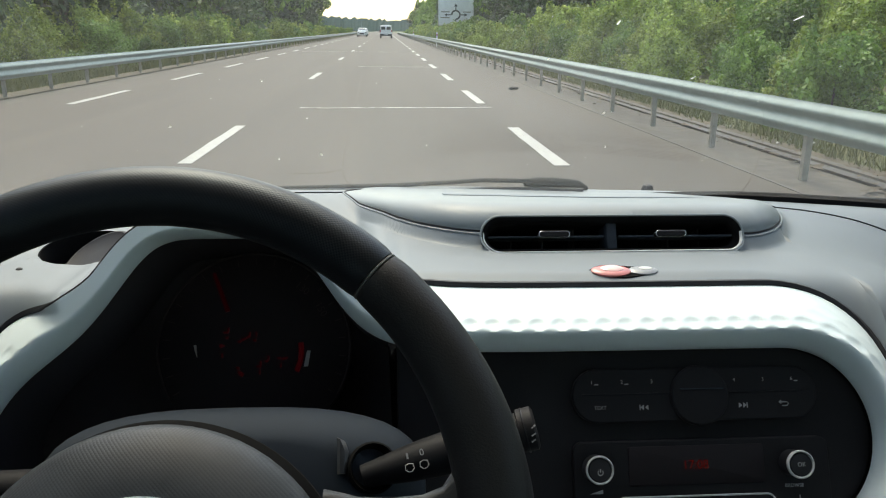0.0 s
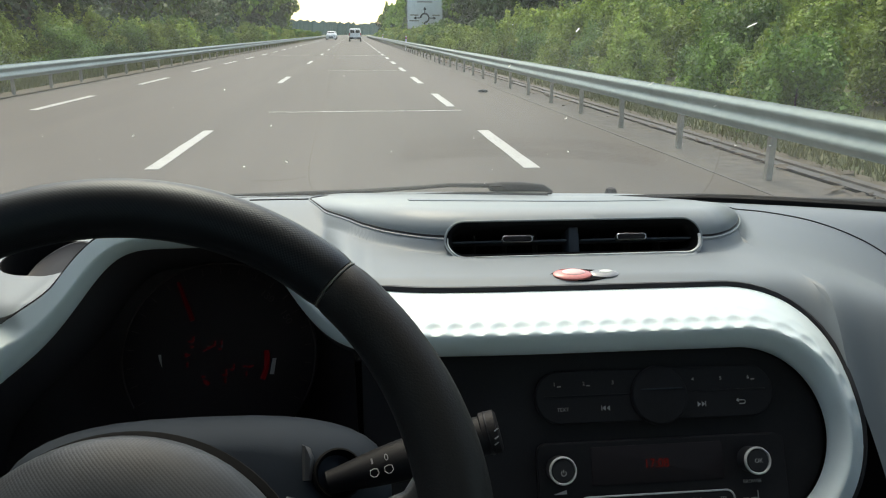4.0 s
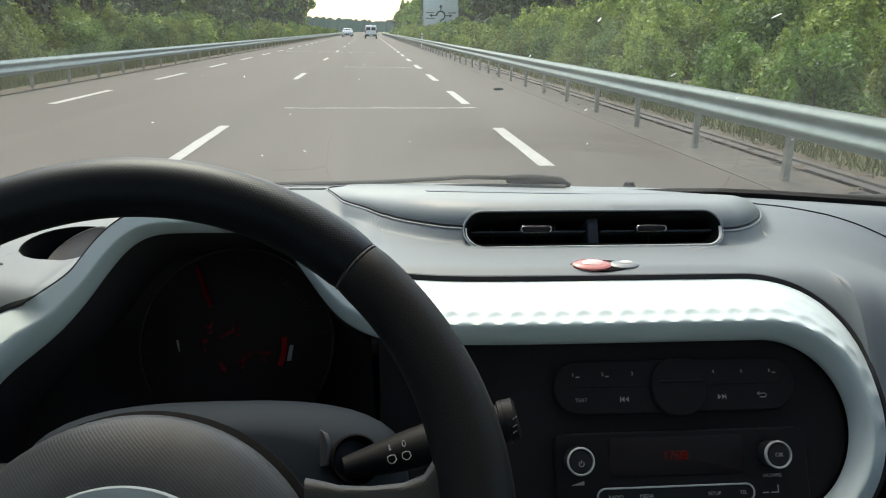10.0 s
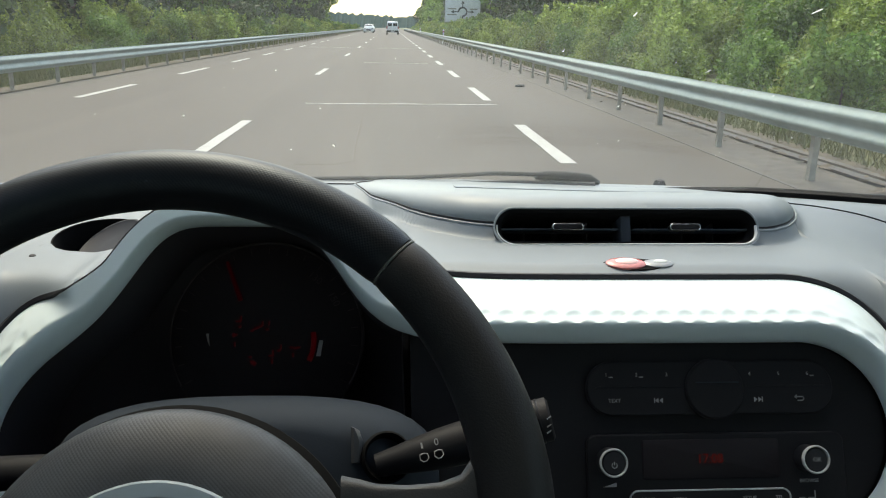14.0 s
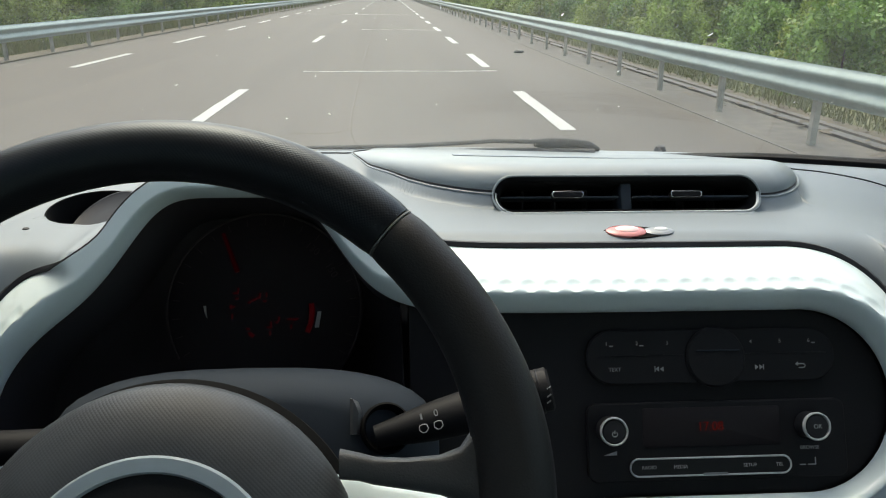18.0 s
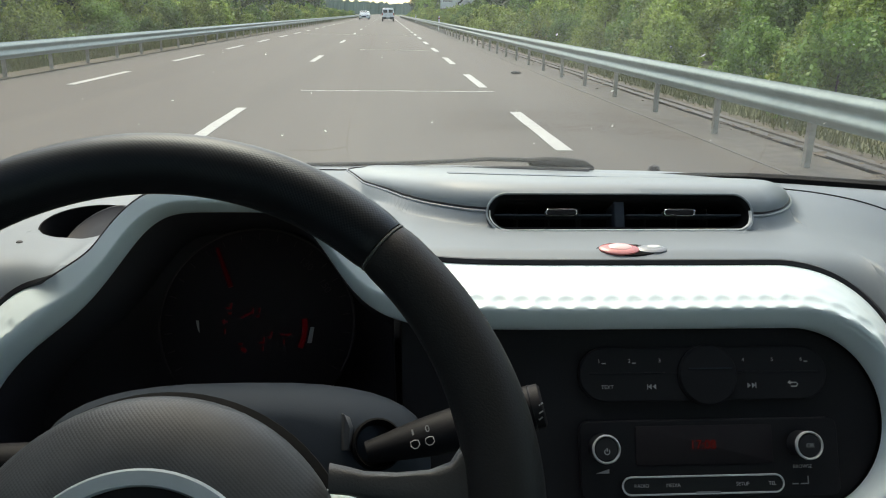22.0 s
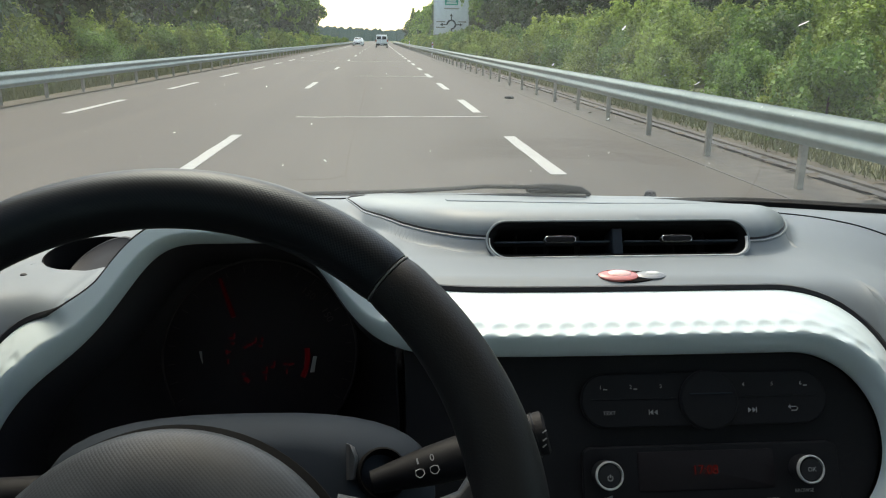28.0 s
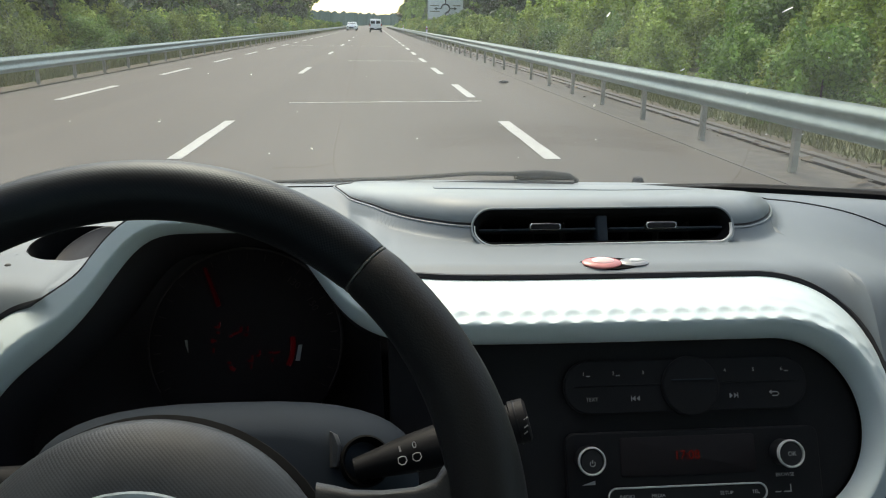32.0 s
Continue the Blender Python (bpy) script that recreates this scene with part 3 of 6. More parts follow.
def plant_belts():
    rng = random.Random(11)
    y = 1.0
    while y < 230:                                  # shrubs beyond the near rail
        near = y < 40
        for row in range(4):
            if rng.random() < (0.95 if near else 0.85):
                plant(rng.choice(SHRUBS_NEAR if near else SHRUBS_FAR), 5.75 + 1.6 * row + rng.uniform(-0.4, 0.5), y + rng.uniform(-0.8, 0.8), (rng.uniform(0.36, 0.56), rng.uniform(0.5, 0.8), rng.uniform(0.6, 0.95), rng.uniform(0.75, 1.1))[row], rng.uniform(0, 6.28))
        y += 1.7 if near else 4.0
    y = 8.0
    while y < 230:                                  # shrubs beyond the far rail
        near = y < 45
        for row in range(3):
            if rng.random() < (0.9 if near else 0.75):
                plant(rng.choice(SHRUBS_NEAR if near else SHRUBS_FAR), -9.4 - 1.9 * row + rng.uniform(-0.6, 0.5), y + rng.uniform(-0.8, 0.8), rng.uniform(0.4, 0.8) + 0.14 * row, rng.uniform(0, 6.28))
        y += 2.3 if near else 4.6
    y = 2.0
    while y < 300:                                  # woodland on both sides
        near = y < 50
        for x, end in ((13.2, 300), (17.5, 120), (-15.0, 178), (-19.5, 178)):
            if y < end and rng.random() < 0.94:
                big = rng.uniform(0.8, 1.2) if x < 0 else rng.uniform(0.65, 1.0)
                plant(rng.choice(TREES_NEAR if near else TREES_FAR), x + rng.uniform(-1.2, 1.2), y + rng.uniform(-1.3, 1.3), big, rng.uniform(0, 6.28))
        y += 4.2 if near else 5.5


plant_belts()


def grass_tufts():
    rng = np.random.default_rng(4)
    v, f = [], []
    for x0, x1, y0, y1, count, h0 in ((4.42, 6.6, 3, 30, 13000, 0.3), (4.4, 7.5, 30, 90, 9000, 0.4), (-9.8, -7.0, 9, 40, 12000, 0.38), (-10, -7.0, 40, 110, 8000, 0.45)):
        c = np.stack([rng.uniform(x0, x1, count), rng.uniform(y0, y1, count)], 1)
        patch = 0.5 + 0.5 * np.sin(c[:, 0] * 2.3 + 1.7 * np.sin(c[:, 1] * 0.9)) * np.sin(c[:, 1] * 1.3)
        h = h0 * (0.35 + 0.9 * rng.random(count)) * (0.5 + 0.8 * patch)
        a = rng.uniform(0, 2 * np.pi, count)
        wd = 0.007 + 0.008 * rng.random(count) + 0.006 * (y0 > 25)
        lean = rng.normal(size=(count, 2)) * 0.35
        z = np.array([ground_height(x, y) for x, y in c])
        base = np.column_stack([c, z - 0.02])
        side = np.column_stack([np.cos(a) * wd, np.sin(a) * wd, np.zeros(count)])
        top = base + np.column_stack([lean * h[:, None], h])
        v.append(np.stack([base - side, base + side, top], 1).reshape(-1, 3))
    v = np.concatenate(v)
    me = quick_mesh("grass", v, np.arange(len(v)).reshape(-1, 3), GRASS)
    tagged(new("grass", me), "long dry green grass under the guardrails", "grass", kind="stuff")
    n = 2600
    c = np.column_stack([np.where(rng.random(n) < 0.7, rng.normal(4.25, 0.22, n), rng.normal(3.95, 0.1, n)), rng.uniform(3, 60, n), 0.016 + 0.01 * rng.random(n)])
    d = rng.normal(size=(n, 3)) * 0.03
    d[:, 2] *= 0.25
    e = np.cross(d, np.array([0, 0, 1.0])) * 0.7
    v = np.stack([c - d, c + e, c + d, c - e], 1).reshape(-1, 3)
    me = quick_mesh("leaf_litter", v, np.arange(len(v)).reshape(-1, 4), DRY_LEAF)
    tagged(new("leaf_litter", me), "brown dead leaves scattered along the road edge", "leaf litter", kind="stuff")


grass_tufts()


def backdrop():
    v, f = [], []
    n = 90
    for i in range(n + 1):
        x = -2600 + 5200 * i / n
        h = 34 + 14 * math.sin(i * 0.37) + 8 * math.sin(i * 1.1 + 1)
        v += [(x, 2500, -5), (x, 2500 + 60, h), (x, 2900, h * 0.6)]
    for i in range(n):
        for k in range(2):
            a = 3 * i + k
            f.append((a, a + 3, a + 4, a + 1))
    tagged(mesh_part("backdrop_hills", v, f, HAZED_HILL), "low blue-green wooded hills on the horizon, haze put into their colour", "hills", kind="structure")
    rng = random.Random(9)
    v, f = [], []
    n = 420
    for i in range(n + 1):
        x = -320 + 640 * i / n
        h = 7.4 + 1.8 * rng.random() + 0.7 * math.sin(i * 0.11)
        v += [(x, 560 + rng.uniform(-1, 1), -1), (x, 562, h), (x, 580, h * 0.7)]
    for i in range(n):
        for k in range(2):
            a = 3 * i + k
            f.append((a, a + 3, a + 4, a + 1))
    tagged(mesh_part("backdrop_trees", v, f, HAZED_LEAF, smooth=False), "distant dark treeline across the end of the road, haze in its colour", "trees", kind="structure")


backdrop()


def small_road_things():
    ob = thing("road_debris", (2.75, 17.2, 0), "small dark lump of debris lying on the shoulder", "debris")
    bm = turned([(0.05, 0.0), (0.085, 0.015), (0.07, 0.05), (0.03, 0.07)], 12, Matrix.Translation((2.75, 17.2, 0)), 1.3, 0.8)
    for v in bm.verts:
        v.co += Vector((math.sin(v.co.y * 90), math.sin(v.co.x * 80), 0)) * 0.012
    part("lump", bm, RUBBER, ob)
    for y in (62.0, 112.0):
        post = thing("marker_post", (3.95, y, 0), "slim white plastic marker post beside the guardrail", "marker post", "marker posts")
        part("stake", tube([(3.95, y, -0.2), (3.95, y, 1.0), (3.95, y, 1.05)], [0.055, 0.055, 0.03], 10), SIGN_WHITE, post)
        part("reflector_band", turned([(0.057, 0), (0.058, 0.01), (0.058, 0.09), (0.057, 0.1)], 12, Matrix.Translation((3.95, y, 0.82))), LAMP_RED, post, "red reflector band")


small_road_things()


# ---- traffic and sign far ahead ----
def wheel_parts(owner, x, y, r, w):
    m = pose(x, y, r, 0, 90, 0)
    t = part("wheel", turned([(r * 0.62, -w / 2), (r * 0.92, -w / 2), (r, -w / 3), (r, w / 3), (r * 0.92, w / 2), (r * 0.62, w / 2)], 20, m), RUBBER, owner)
    part("rim", turned([(r * 0.62, -w / 2 + 0.01), (r * 0.5, -w / 2 - 0.004), (r * 0.15, -w / 2 - 0.01), (r * 0.15, w / 2 + 0.01), (r * 0.5, w / 2 + 0.004), (r * 0.62, w / 2 - 0.01)], 16, m), SILVER, t)


def van(x, y):
    ob = thing("van", (x, y, 0), "white panel van driving ahead on the road", "van")
    body = box(x - 0.88, x + 0.88, y, y + 4.2, 0.32, 1.86, 0.14, 3)
    for v in body.verts:
        k = smooth01(1.0, 1.86, v.co.z)
        v.co.x = x + (v.co.x - x) * (1 - 0.12 * k)
        if v.co.y > y + 2.6:
            v.co.z = 0.32 + (v.co.z - 0.32) * (1 - 0.42 * smooth01(y + 2.6, y + 4.2, v.co.y) * k)
        elif v.co.y < y + 0.5:
            v.co.y += 0.10 * k
    part("body", body, VAN_WHITE, ob)
    for s in (-1, 1):
        part("rear_window", box(x + s * 0.38 - 0.3, x + s * 0.38 + 0.3, y + 0.02, y + 0.09, 1.2, 1.62, 0.03, 2), CAR_GLASS, ob)
        part("tail_lamp", box(x + s * 0.8 - 0.07, x + s * 0.8 + 0.07, y - 0.02, y + 0.1, 0.85, 1.2, 0.02, 2), LAMP_RED, ob)
        for wy in (0.75, 3.4):
            wheel_parts(ob, x + s * 0.78, y + wy, 0.32, 0.2)
    part("bumper", box(x - 0.86, x + 0.86, y - 0.07, y + 0.2, 0.34, 0.62, 0.05, 2), BLACK, ob)
    part("number_plate", box(x - 0.26, x + 0.26, y - 0.085, y - 0.06, 0.46, 0.57, 0.004, 1), SIGN_WHITE, ob, "plain plate")


def car(x, y):
    ob = thing("car", (x, y, 0), "white car coming towards the camera far off", "car")
    body = box(x - 0.86, x + 0.86, y, y + 4.1, 0.25, 0.9, 0.12, 3)
    part("body", body, VAN_WHITE, ob)
    cab = box(x - 0.76, x + 0.76, y + 0.9, y + 3.6, 0.86, 1.45, 0.14, 3)
    for v in cab.verts:
        k = smooth01(0.9, 1.45, v.co.z)
        v.co.x = x + (v.co.x - x) * (1 - 0.16 * k)
        v.co.y += (0.5 if v.co.y < y + 2 else -0.5) * k
    part("cabin", cab, VAN_WHITE, ob)
    scr = [(x - 0.68, y + 0.93, 0.93), (x + 0.68, y + 0.93, 0.93), (x + 0.57, y + 1.33, 1.36), (x - 0.57, y + 1.33, 1.36)]
    scr2 = [(a, b + 0.05, c) for a, b, c in scr]
    mesh_part("windscreen", scr + scr2, [(0, 1, 2, 3), (7, 6, 5, 4), (0, 4, 5, 1), (1, 5, 6, 2), (2, 6, 7, 3), (3, 7, 4, 0)], CAR_GLASS, ob, smooth=False)
    for s in (-1, 1):
        part("headlight", box(x + s * 0.64 - 0.14, x + s * 0.64 + 0.14, y - 0.02, y + 0.1, 0.62, 0.76, 0.03, 2), SILVER, ob)
        for wy in (0.75, 3.3):
            wheel_parts(ob, x + s * 0.77, y + wy, 0.3, 0.19)
    part("grille", box(x - 0.4, x + 0.4, y - 0.015, y + 0.05, 0.4, 0.6, 0.02, 1), BLACK, ob)


van(0.2, 118.0)
car(-3.9, 142.0)
car(-4.3, 171.0)


def direction_sign(x, y):
    """A tall white direction board with a roundabout plan and a green route patch, on two posts."""
    ob = thing("road_sign", (x, y, ground_height(x, y)), "white direction sign with roundabout diagram on two grey posts", "road sign")
    w, h, z0 = 4.5, 5.0, 1.8
    m = pose(x, y, z0 + h / 2, 90, 0, 0)
    panel = part("panel", plate(rounded(w, h, 0.12), [(0, -0.04), (0, 0.02), (-0.012, 0.025)], m), SIGN_WHITE, ob)
    part("panel_border", tube([m @ Vector((a, b, 0.026)) for a, b in rounded(w - 0.12, h - 0.12, 0.1)], 0.03, 6, closed=True), POST, panel, "grey border line")
    d = m @ Matrix.Translation((0, -1.2, 0.03))
    ring = [(0.52 * math.cos(radians(a)), 0.52 * math.sin(radians(a))) for a in range(-90, 186, 9)]
    part("diagram_ring", tube([d @ Vector((a, b, 0)) for a, b in ring], 0.1, 8), SIGN_BLACK, panel)
    for a, b, c, e in ((-0.06, 0.06, 0.55, 1.05), (-1.15, -0.55, -0.06, 0.06), (0.55, 1.15, -0.06, 0.06), (-0.08, 0.08, -1.15, -0.5)):
        part("diagram_arm", box(a, b, c, e, -0.012, 0.02, 0.003, 1, d), SIGN_BLACK, panel)
    for tip in ([(-0.2, 1.0), (0.2, 1.0), (0.0, 1.38)], [(-1.1, 0.2), (-1.48, 0.0), (-1.1, -0.2)], [(1.1, -0.2), (1.48, 0.0), (1.1, 0.2)]):
        part("arrow_head", plate(tip, [(0, -0.012), (0, 0.02)], d), SIGN_BLACK, panel)
    part("route_patch", plate(rounded(1.7, 0.75, 0.08), [(0, 0), (0, 0.012)], m @ Matrix.Translation((0.0, 1.55, 0.026))), SIGN_GREEN, panel, "green route patch")
    for bx, by, ln in ((0.0, 1.68, 1.1), (0.0, 1.42, 1.3), (0.0, 0.75, 1.9), (-1.35, -0.85, 1.1), (-1.35, -1.55, 1.2), (1.4, -0.85, 1.0)):
        part("text_bar", box(-ln / 2, ln / 2, -0.07, 0.07, 0, 0.006, 0.002, 1, m @ Matrix.Translation((bx, by, 0.039 if by > 1 else 0.027))), SIGN_WHITE if by > 1 else POST, panel)
    part("distance_box", tube([m @ Matrix.Translation((1.6, -2.2, 0.03)) @ Vector((a, b, 0)) for a, b in rounded(1.0, 0.4, 0.05)], 0.025, 5, closed=True), SIGN_BLACK, panel)
    for s in (-1.3, 1.3):
        part("post", tube([(x + s, y + 0.1, -0.4), (x + s, y + 0.1, z0 + h - 0.1)], 0.09, 12), POST, ob)


direction_sign(9.0, 104.0)


def route_plaque(x, y):
    """A dark plate with a white outline round its words, on one post."""
    ob = thing("route_plaque", (x, y, ground_height(x, y)), "dark plate with white outlined route name on a grey post", "road sign")
    m = pose(x, y, 1.95, 90, 0, 0)
    pl = part("plate", plate(rounded(1.16, 0.72, 0.04), [(0, -0.02), (0, 0.012), (-0.006, 0.016)], m), SIGN_SLATE, ob)
    part("outline", tube([m @ Vector((a, b, 0.018)) for a, b in rounded(0.8, 0.5, 0.18)], 0.018, 6, closed=True), SIGN_WHITE, pl)
    lettering("route_words", "n\u00b07", 0.34, m @ Matrix.Translation((0.0, 0.0, 0.02)), SIGN_WHITE, pl)
    part("post", box(x - 0.1, x + 0.1, y + 0.03, y + 0.11, -0.3, 2.3, 0.01, 1), POST, ob)


route_plaque(8.2, 107.0)


# ---- the car round the camera ----
MID = 0.23                      # the car's middle line
ORIGIN = Vector((0, 0.56, 0.902))
V_UP, W_OUT = Vector((0, 0.418, 0.908)), Vector((0, -0.908, 0.418))
FASCIA = Matrix(((1, 0, 0, 0), (0, V_UP.y, W_OUT.y, ORIGIN.y), (0, V_UP.z, W_OUT.z, ORIGIN.z), (0, 0, 0, 1)))


def screen_base(x):
    """Foot of the windscreen: distance ahead and height."""
    return 1.045 - 0.3 * (x - MID) ** 2, 1.016 - 0.03 * (x - MID)


def screen_point(x, s):
    y0, z0 = screen_base(x)
    return (MID + (x - MID) * (1 - 0.14 * s), y0 - 0.53 * s + 0.05 * s * s, z0 - 0.012 + 0.43 * s)


def make_shell():
    shell = thing("car_shell", (MID, -0.4, 0), "plain closed car cabin shell round the dashboard", "car body", kind="structure")
    n = 24
    xs = [MID - 0.68 + 1.36 * i / n for i in range(n + 1)]
    v = [screen_point(x, s / 10) for s in range(11) for x in xs]
    f = [(j * (n + 1) + i, j * (n + 1) + i + 1, (j + 1) * (n + 1) + i + 1, (j + 1) * (n + 1) + i) for j in range(10) for i in range(n)]
    glass = mesh_part("windscreen", v, f, GLASS, shell, "clear windscreen with small insect marks")
    glass.visible_shadow = False
    part("glass_seal", tube([Vector(screen_point(x, 0.012 + 0.014 * smooth01(0.28, 0.5, x))) + Vector((0, -0.002, 0.001)) for x in xs], [0.0066 + 0.005 * smooth01(0.28, 0.5, x) for x in xs], 8), SEAL_BLACK, shell, "black rubber seal at the foot of the glass")
    hx0, hy, hz = screen_point(MID - 0.68, 1.0)
    hx1 = screen_point(MID + 0.68, 1.0)[0]
    part("roof", box(hx0 - 0.06, hx1 + 0.06, -1.7, hy + 0.06, 1.44, 1.49, 0.02, 2), LINER, shell)
    part("roof_skin", box(hx0 - 0.08, hx1 + 0.08, -1.78, hy + 0.05, 1.494, 1.55, 0.026, 3), BODY, shell, "white painted roof")
    part("hatch_skin", box(MID - 0.76, MID + 0.76, -1.81, -1.765, 0.3, 1.19, 0.02, 3), BODY, shell, "white painted rear hatch")
    for s in (-1, 1):
        part("door_skin", box(MID + s * 0.81 - 0.018, MID + s * 0.81 + 0.018, -0.95, 0.82, 0.3, 0.985, 0.016, 3), BODY, shell, "white painted door")
    part("floor", box(MID - 0.76, MID + 0.76, -1.7, 1.0, 0.2, 0.26, 0.01, 1), BLACK, shell)
    part("rear_wall", box(MID - 0.74, MID + 0.74, -1.76, -1.7, 0.2, 1.2, 0.01, 1), LINER, shell)
    part("firewall", box(MID - 0.74, MID + 0.74, 1.0, 1.04, 0.2, 0.93, 0.01, 1), BLACK, shell)
    for s in (-1, 1):
        part("door", box(MID + s * 0.75 - 0.035, MID + s * 0.75 + 0.035, -1.7, 1.0, 0.2, 0.98, 0.02, 2), BLACK_SOFT, shell)
        if s < 0:
            # unseen panel added over the driver's window to block light from the left
            part("side_light_block", box(MID - 0.75 - 0.02, MID - 0.75 + 0.02, -1.7, 0.25, 0.98, 1.46, 0.01, 1), LINER, shell)
        foot = Vector(screen_point(MID + s * 0.7, 0.0))
        head = Vector(screen_point(MID + s * 0.7, 1.0))
        part("windscreen_pillar", tube([foot + Vector((s * 0.02, 0, -0.06)), foot.lerp(head, 0.5) + Vector((s * 0.015, 0, 0)), head + Vector((0, 0, 0.02))], 0.058, 12), BLACK_SOFT, shell)
        part("rear_pillar", box(MID + s * 0.7 - 0.04, MID + s * 0.7 + 0.04, -1.7, -0.8, 0.95, 1.46, 0.02, 2), LINER, shell)
        part("door_pillar", box(MID + s * 0.7 - 0.04, MID + s * 0.7 + 0.04, -0.55, -0.42, 0.95, 1.46, 0.02, 2), BLACK_SOFT, shell)
        # raised sill out of view, added to cut low side light on the pad
        part("sill_light_block", box(MID + s * 0.735 - 0.03, MID + s * 0.735 + 0.03, -0.42, 0.66, 0.975, 1.085, 0.02, 2), BLACK_SOFT, shell, "unseen raised sill cutting low side light")
        # panes out of view; their tint is there to dim light from the sides
        pane = part("side_window", box(MID + s * 0.735 - 0.002, MID + s * 0.735 + 0.002, -0.42 if s > 0 else 0.25, 0.66, 0.97, 1.43), SIDE_GLASS, shell, "unseen side window, tinted to dim the side light")
        pane.visible_shadow = False
        # unseen black panels, added to shade both ends of the dashboard
        block_shape = [(y, z) for y, z in ((0.42, 0.96), (0.98, 0.96), (0.86, 1.1), (0.62, 1.36), (0.54, 1.36), (0.42, 1.12))]
        bm = bmesh.new()
        two = [[bm.verts.new((MID + s * (0.735 + d), y, z)) for y, z in block_shape] for d in (-0.012, 0.03)]
        for k in range(len(block_shape)):
            bm.faces.new((two[0][k], two[0][k - 1], two[1][k - 1], two[1][k]))
        bm.faces.new(two[0])
        bm.faces.new(two[1][::-1])
        part("light_block_panel", bm, BLACK_SOFT, shell, "unseen black panel keeping side light off the dash ends")
        for wy in (-1.3, 1.15):
            t = turned([(0.18, -0.09), (0.27, -0.09), (0.29, -0.06), (0.29, 0.06), (0.27, 0.09), (0.18, 0.09)], 24, pose(MID + s * 0.72, wy, 0.29, 0, 90, 0))
            part("tyre", t, RUBBER, shell)
    n = 20
    v, f = [], []
    for i in range(n + 1):
        x = MID - 0.72 + 1.44 * i / n
        y0, z0 = screen_base(x)
        for dy, dz in ((-0.02, -0.05), (0.012, -0.016), (0.055, -0.03), (0.16, -0.055), (0.42, -0.16), (0.55, -0.3), (0.57, -0.6)):
            v.append((x, y0 + dy, z0 + dz))
    for i in range(n):
        for k in range(6):
            a = 7 * i + k
            f.append((a, a + 7, a + 8, a + 1))
    cow = [q for q in f if q[0] % 7 < 3]
    part_f = [q for q in f if q[0] % 7 >= 3]
    mesh_part("cowl", v, cow, BLACK_SOFT, shell, "black plastic cowl under the wipers")
    mesh_part("bonnet", v, part_f, BODY, shell)
    return shell


make_shell()


def splats():
    ob = thing("insect_marks", Vector(screen_point(0.5, 0.2)), "small white insect splats stuck on the windscreen", "insect marks", kind="stuff")
    rng = random.Random(5)
    v, f = [], []

    def mark(x, s, ln, wd, ang):
        c = Vector(screen_point(x, s))
        ax = (Vector(screen_point(x + 0.01, s)) - c).normalized()
        ay = (Vector(screen_point(x, s + 0.02)) - c).normalized()
        nn = ay.cross(ax).normalized()
        if nn.y > 0:
            nn = -nn
        c += nn * 0.0008
        d, e = ax * math.cos(ang) + ay * math.sin(ang), -ax * math.sin(ang) + ay * math.cos(ang)
        k = len(v)
        m = 9
        for i in range(m):
            a = 2 * math.pi * i / m
            r = rng.uniform(0.6, 1.15)
            v.append(c + d * ln * 0.32 * r * math.cos(a) + e * wd * 0.19 * r * math.sin(a))
        top = c + nn * 0.0006
        v.append(top)
        for i in range(m):
            f.append((k + i, k + (i + 1) % m, k + m))

    for x, s, ln, wd, ang in SPLATS:
        mark(x, s, ln, wd, ang)
    for _ in range(26):
        mark(rng.uniform(-0.3, 0.85), rng.uniform(0.06, 0.5), rng.uniform(0.001, 0.002), rng.uniform(0.0008, 0.0013), rng.uniform(0.3, 1.3))
    mesh_part("marks", v, f, SPLAT, ob, smooth=False)


# place along the glass, height share, length, width, slant
SPLATS = [(0.393, 0.533, 0.016, 0.005, 0.8), (0.221, 0.508, 0.011, 0.006, 1.2), (0.321, 0.395, 0.013, 0.0035, 0.85), (0.162, 0.425, 0.006, 0.004, 1.3), (0.243, 0.296, 0.007, 0.0035, 1.0), (0.261, 0.196, 0.005, 0.0025, 0.9), (0.454, 0.232, 0.005, 0.002, 0.7), (0.493, 0.237, 0.006, 0.002, 0.6), (0.283, 0.411, 0.003, 0.002, 0.5), (0.403, 0.344, 0.006, 0.0018, 0.9), (0.154, 0.514, 0.003, 0.002, 0.3), (0.462, 0.437, 0.004, 0.002, 0.8), (-0.069, 0.155, 0.009, 0.0045, 2.2), (-0.220, 0.236, 0.006, 0.002, 0.3), (-0.116, 0.141, 0.004, 0.0025, 0.2), (-0.083, 0.262, 0.003, 0.002, 0.5), (0.050, 0.188, 0.003, 0.0018, 0.8), (-0.125, 0.353, 0.003, 0.0018, 0.8)]
splats()


# ---- dashboard ----
def bell(u):
    return 1.0 / (1.0 + (abs(u + 0.112) / 0.081) ** 5.2)


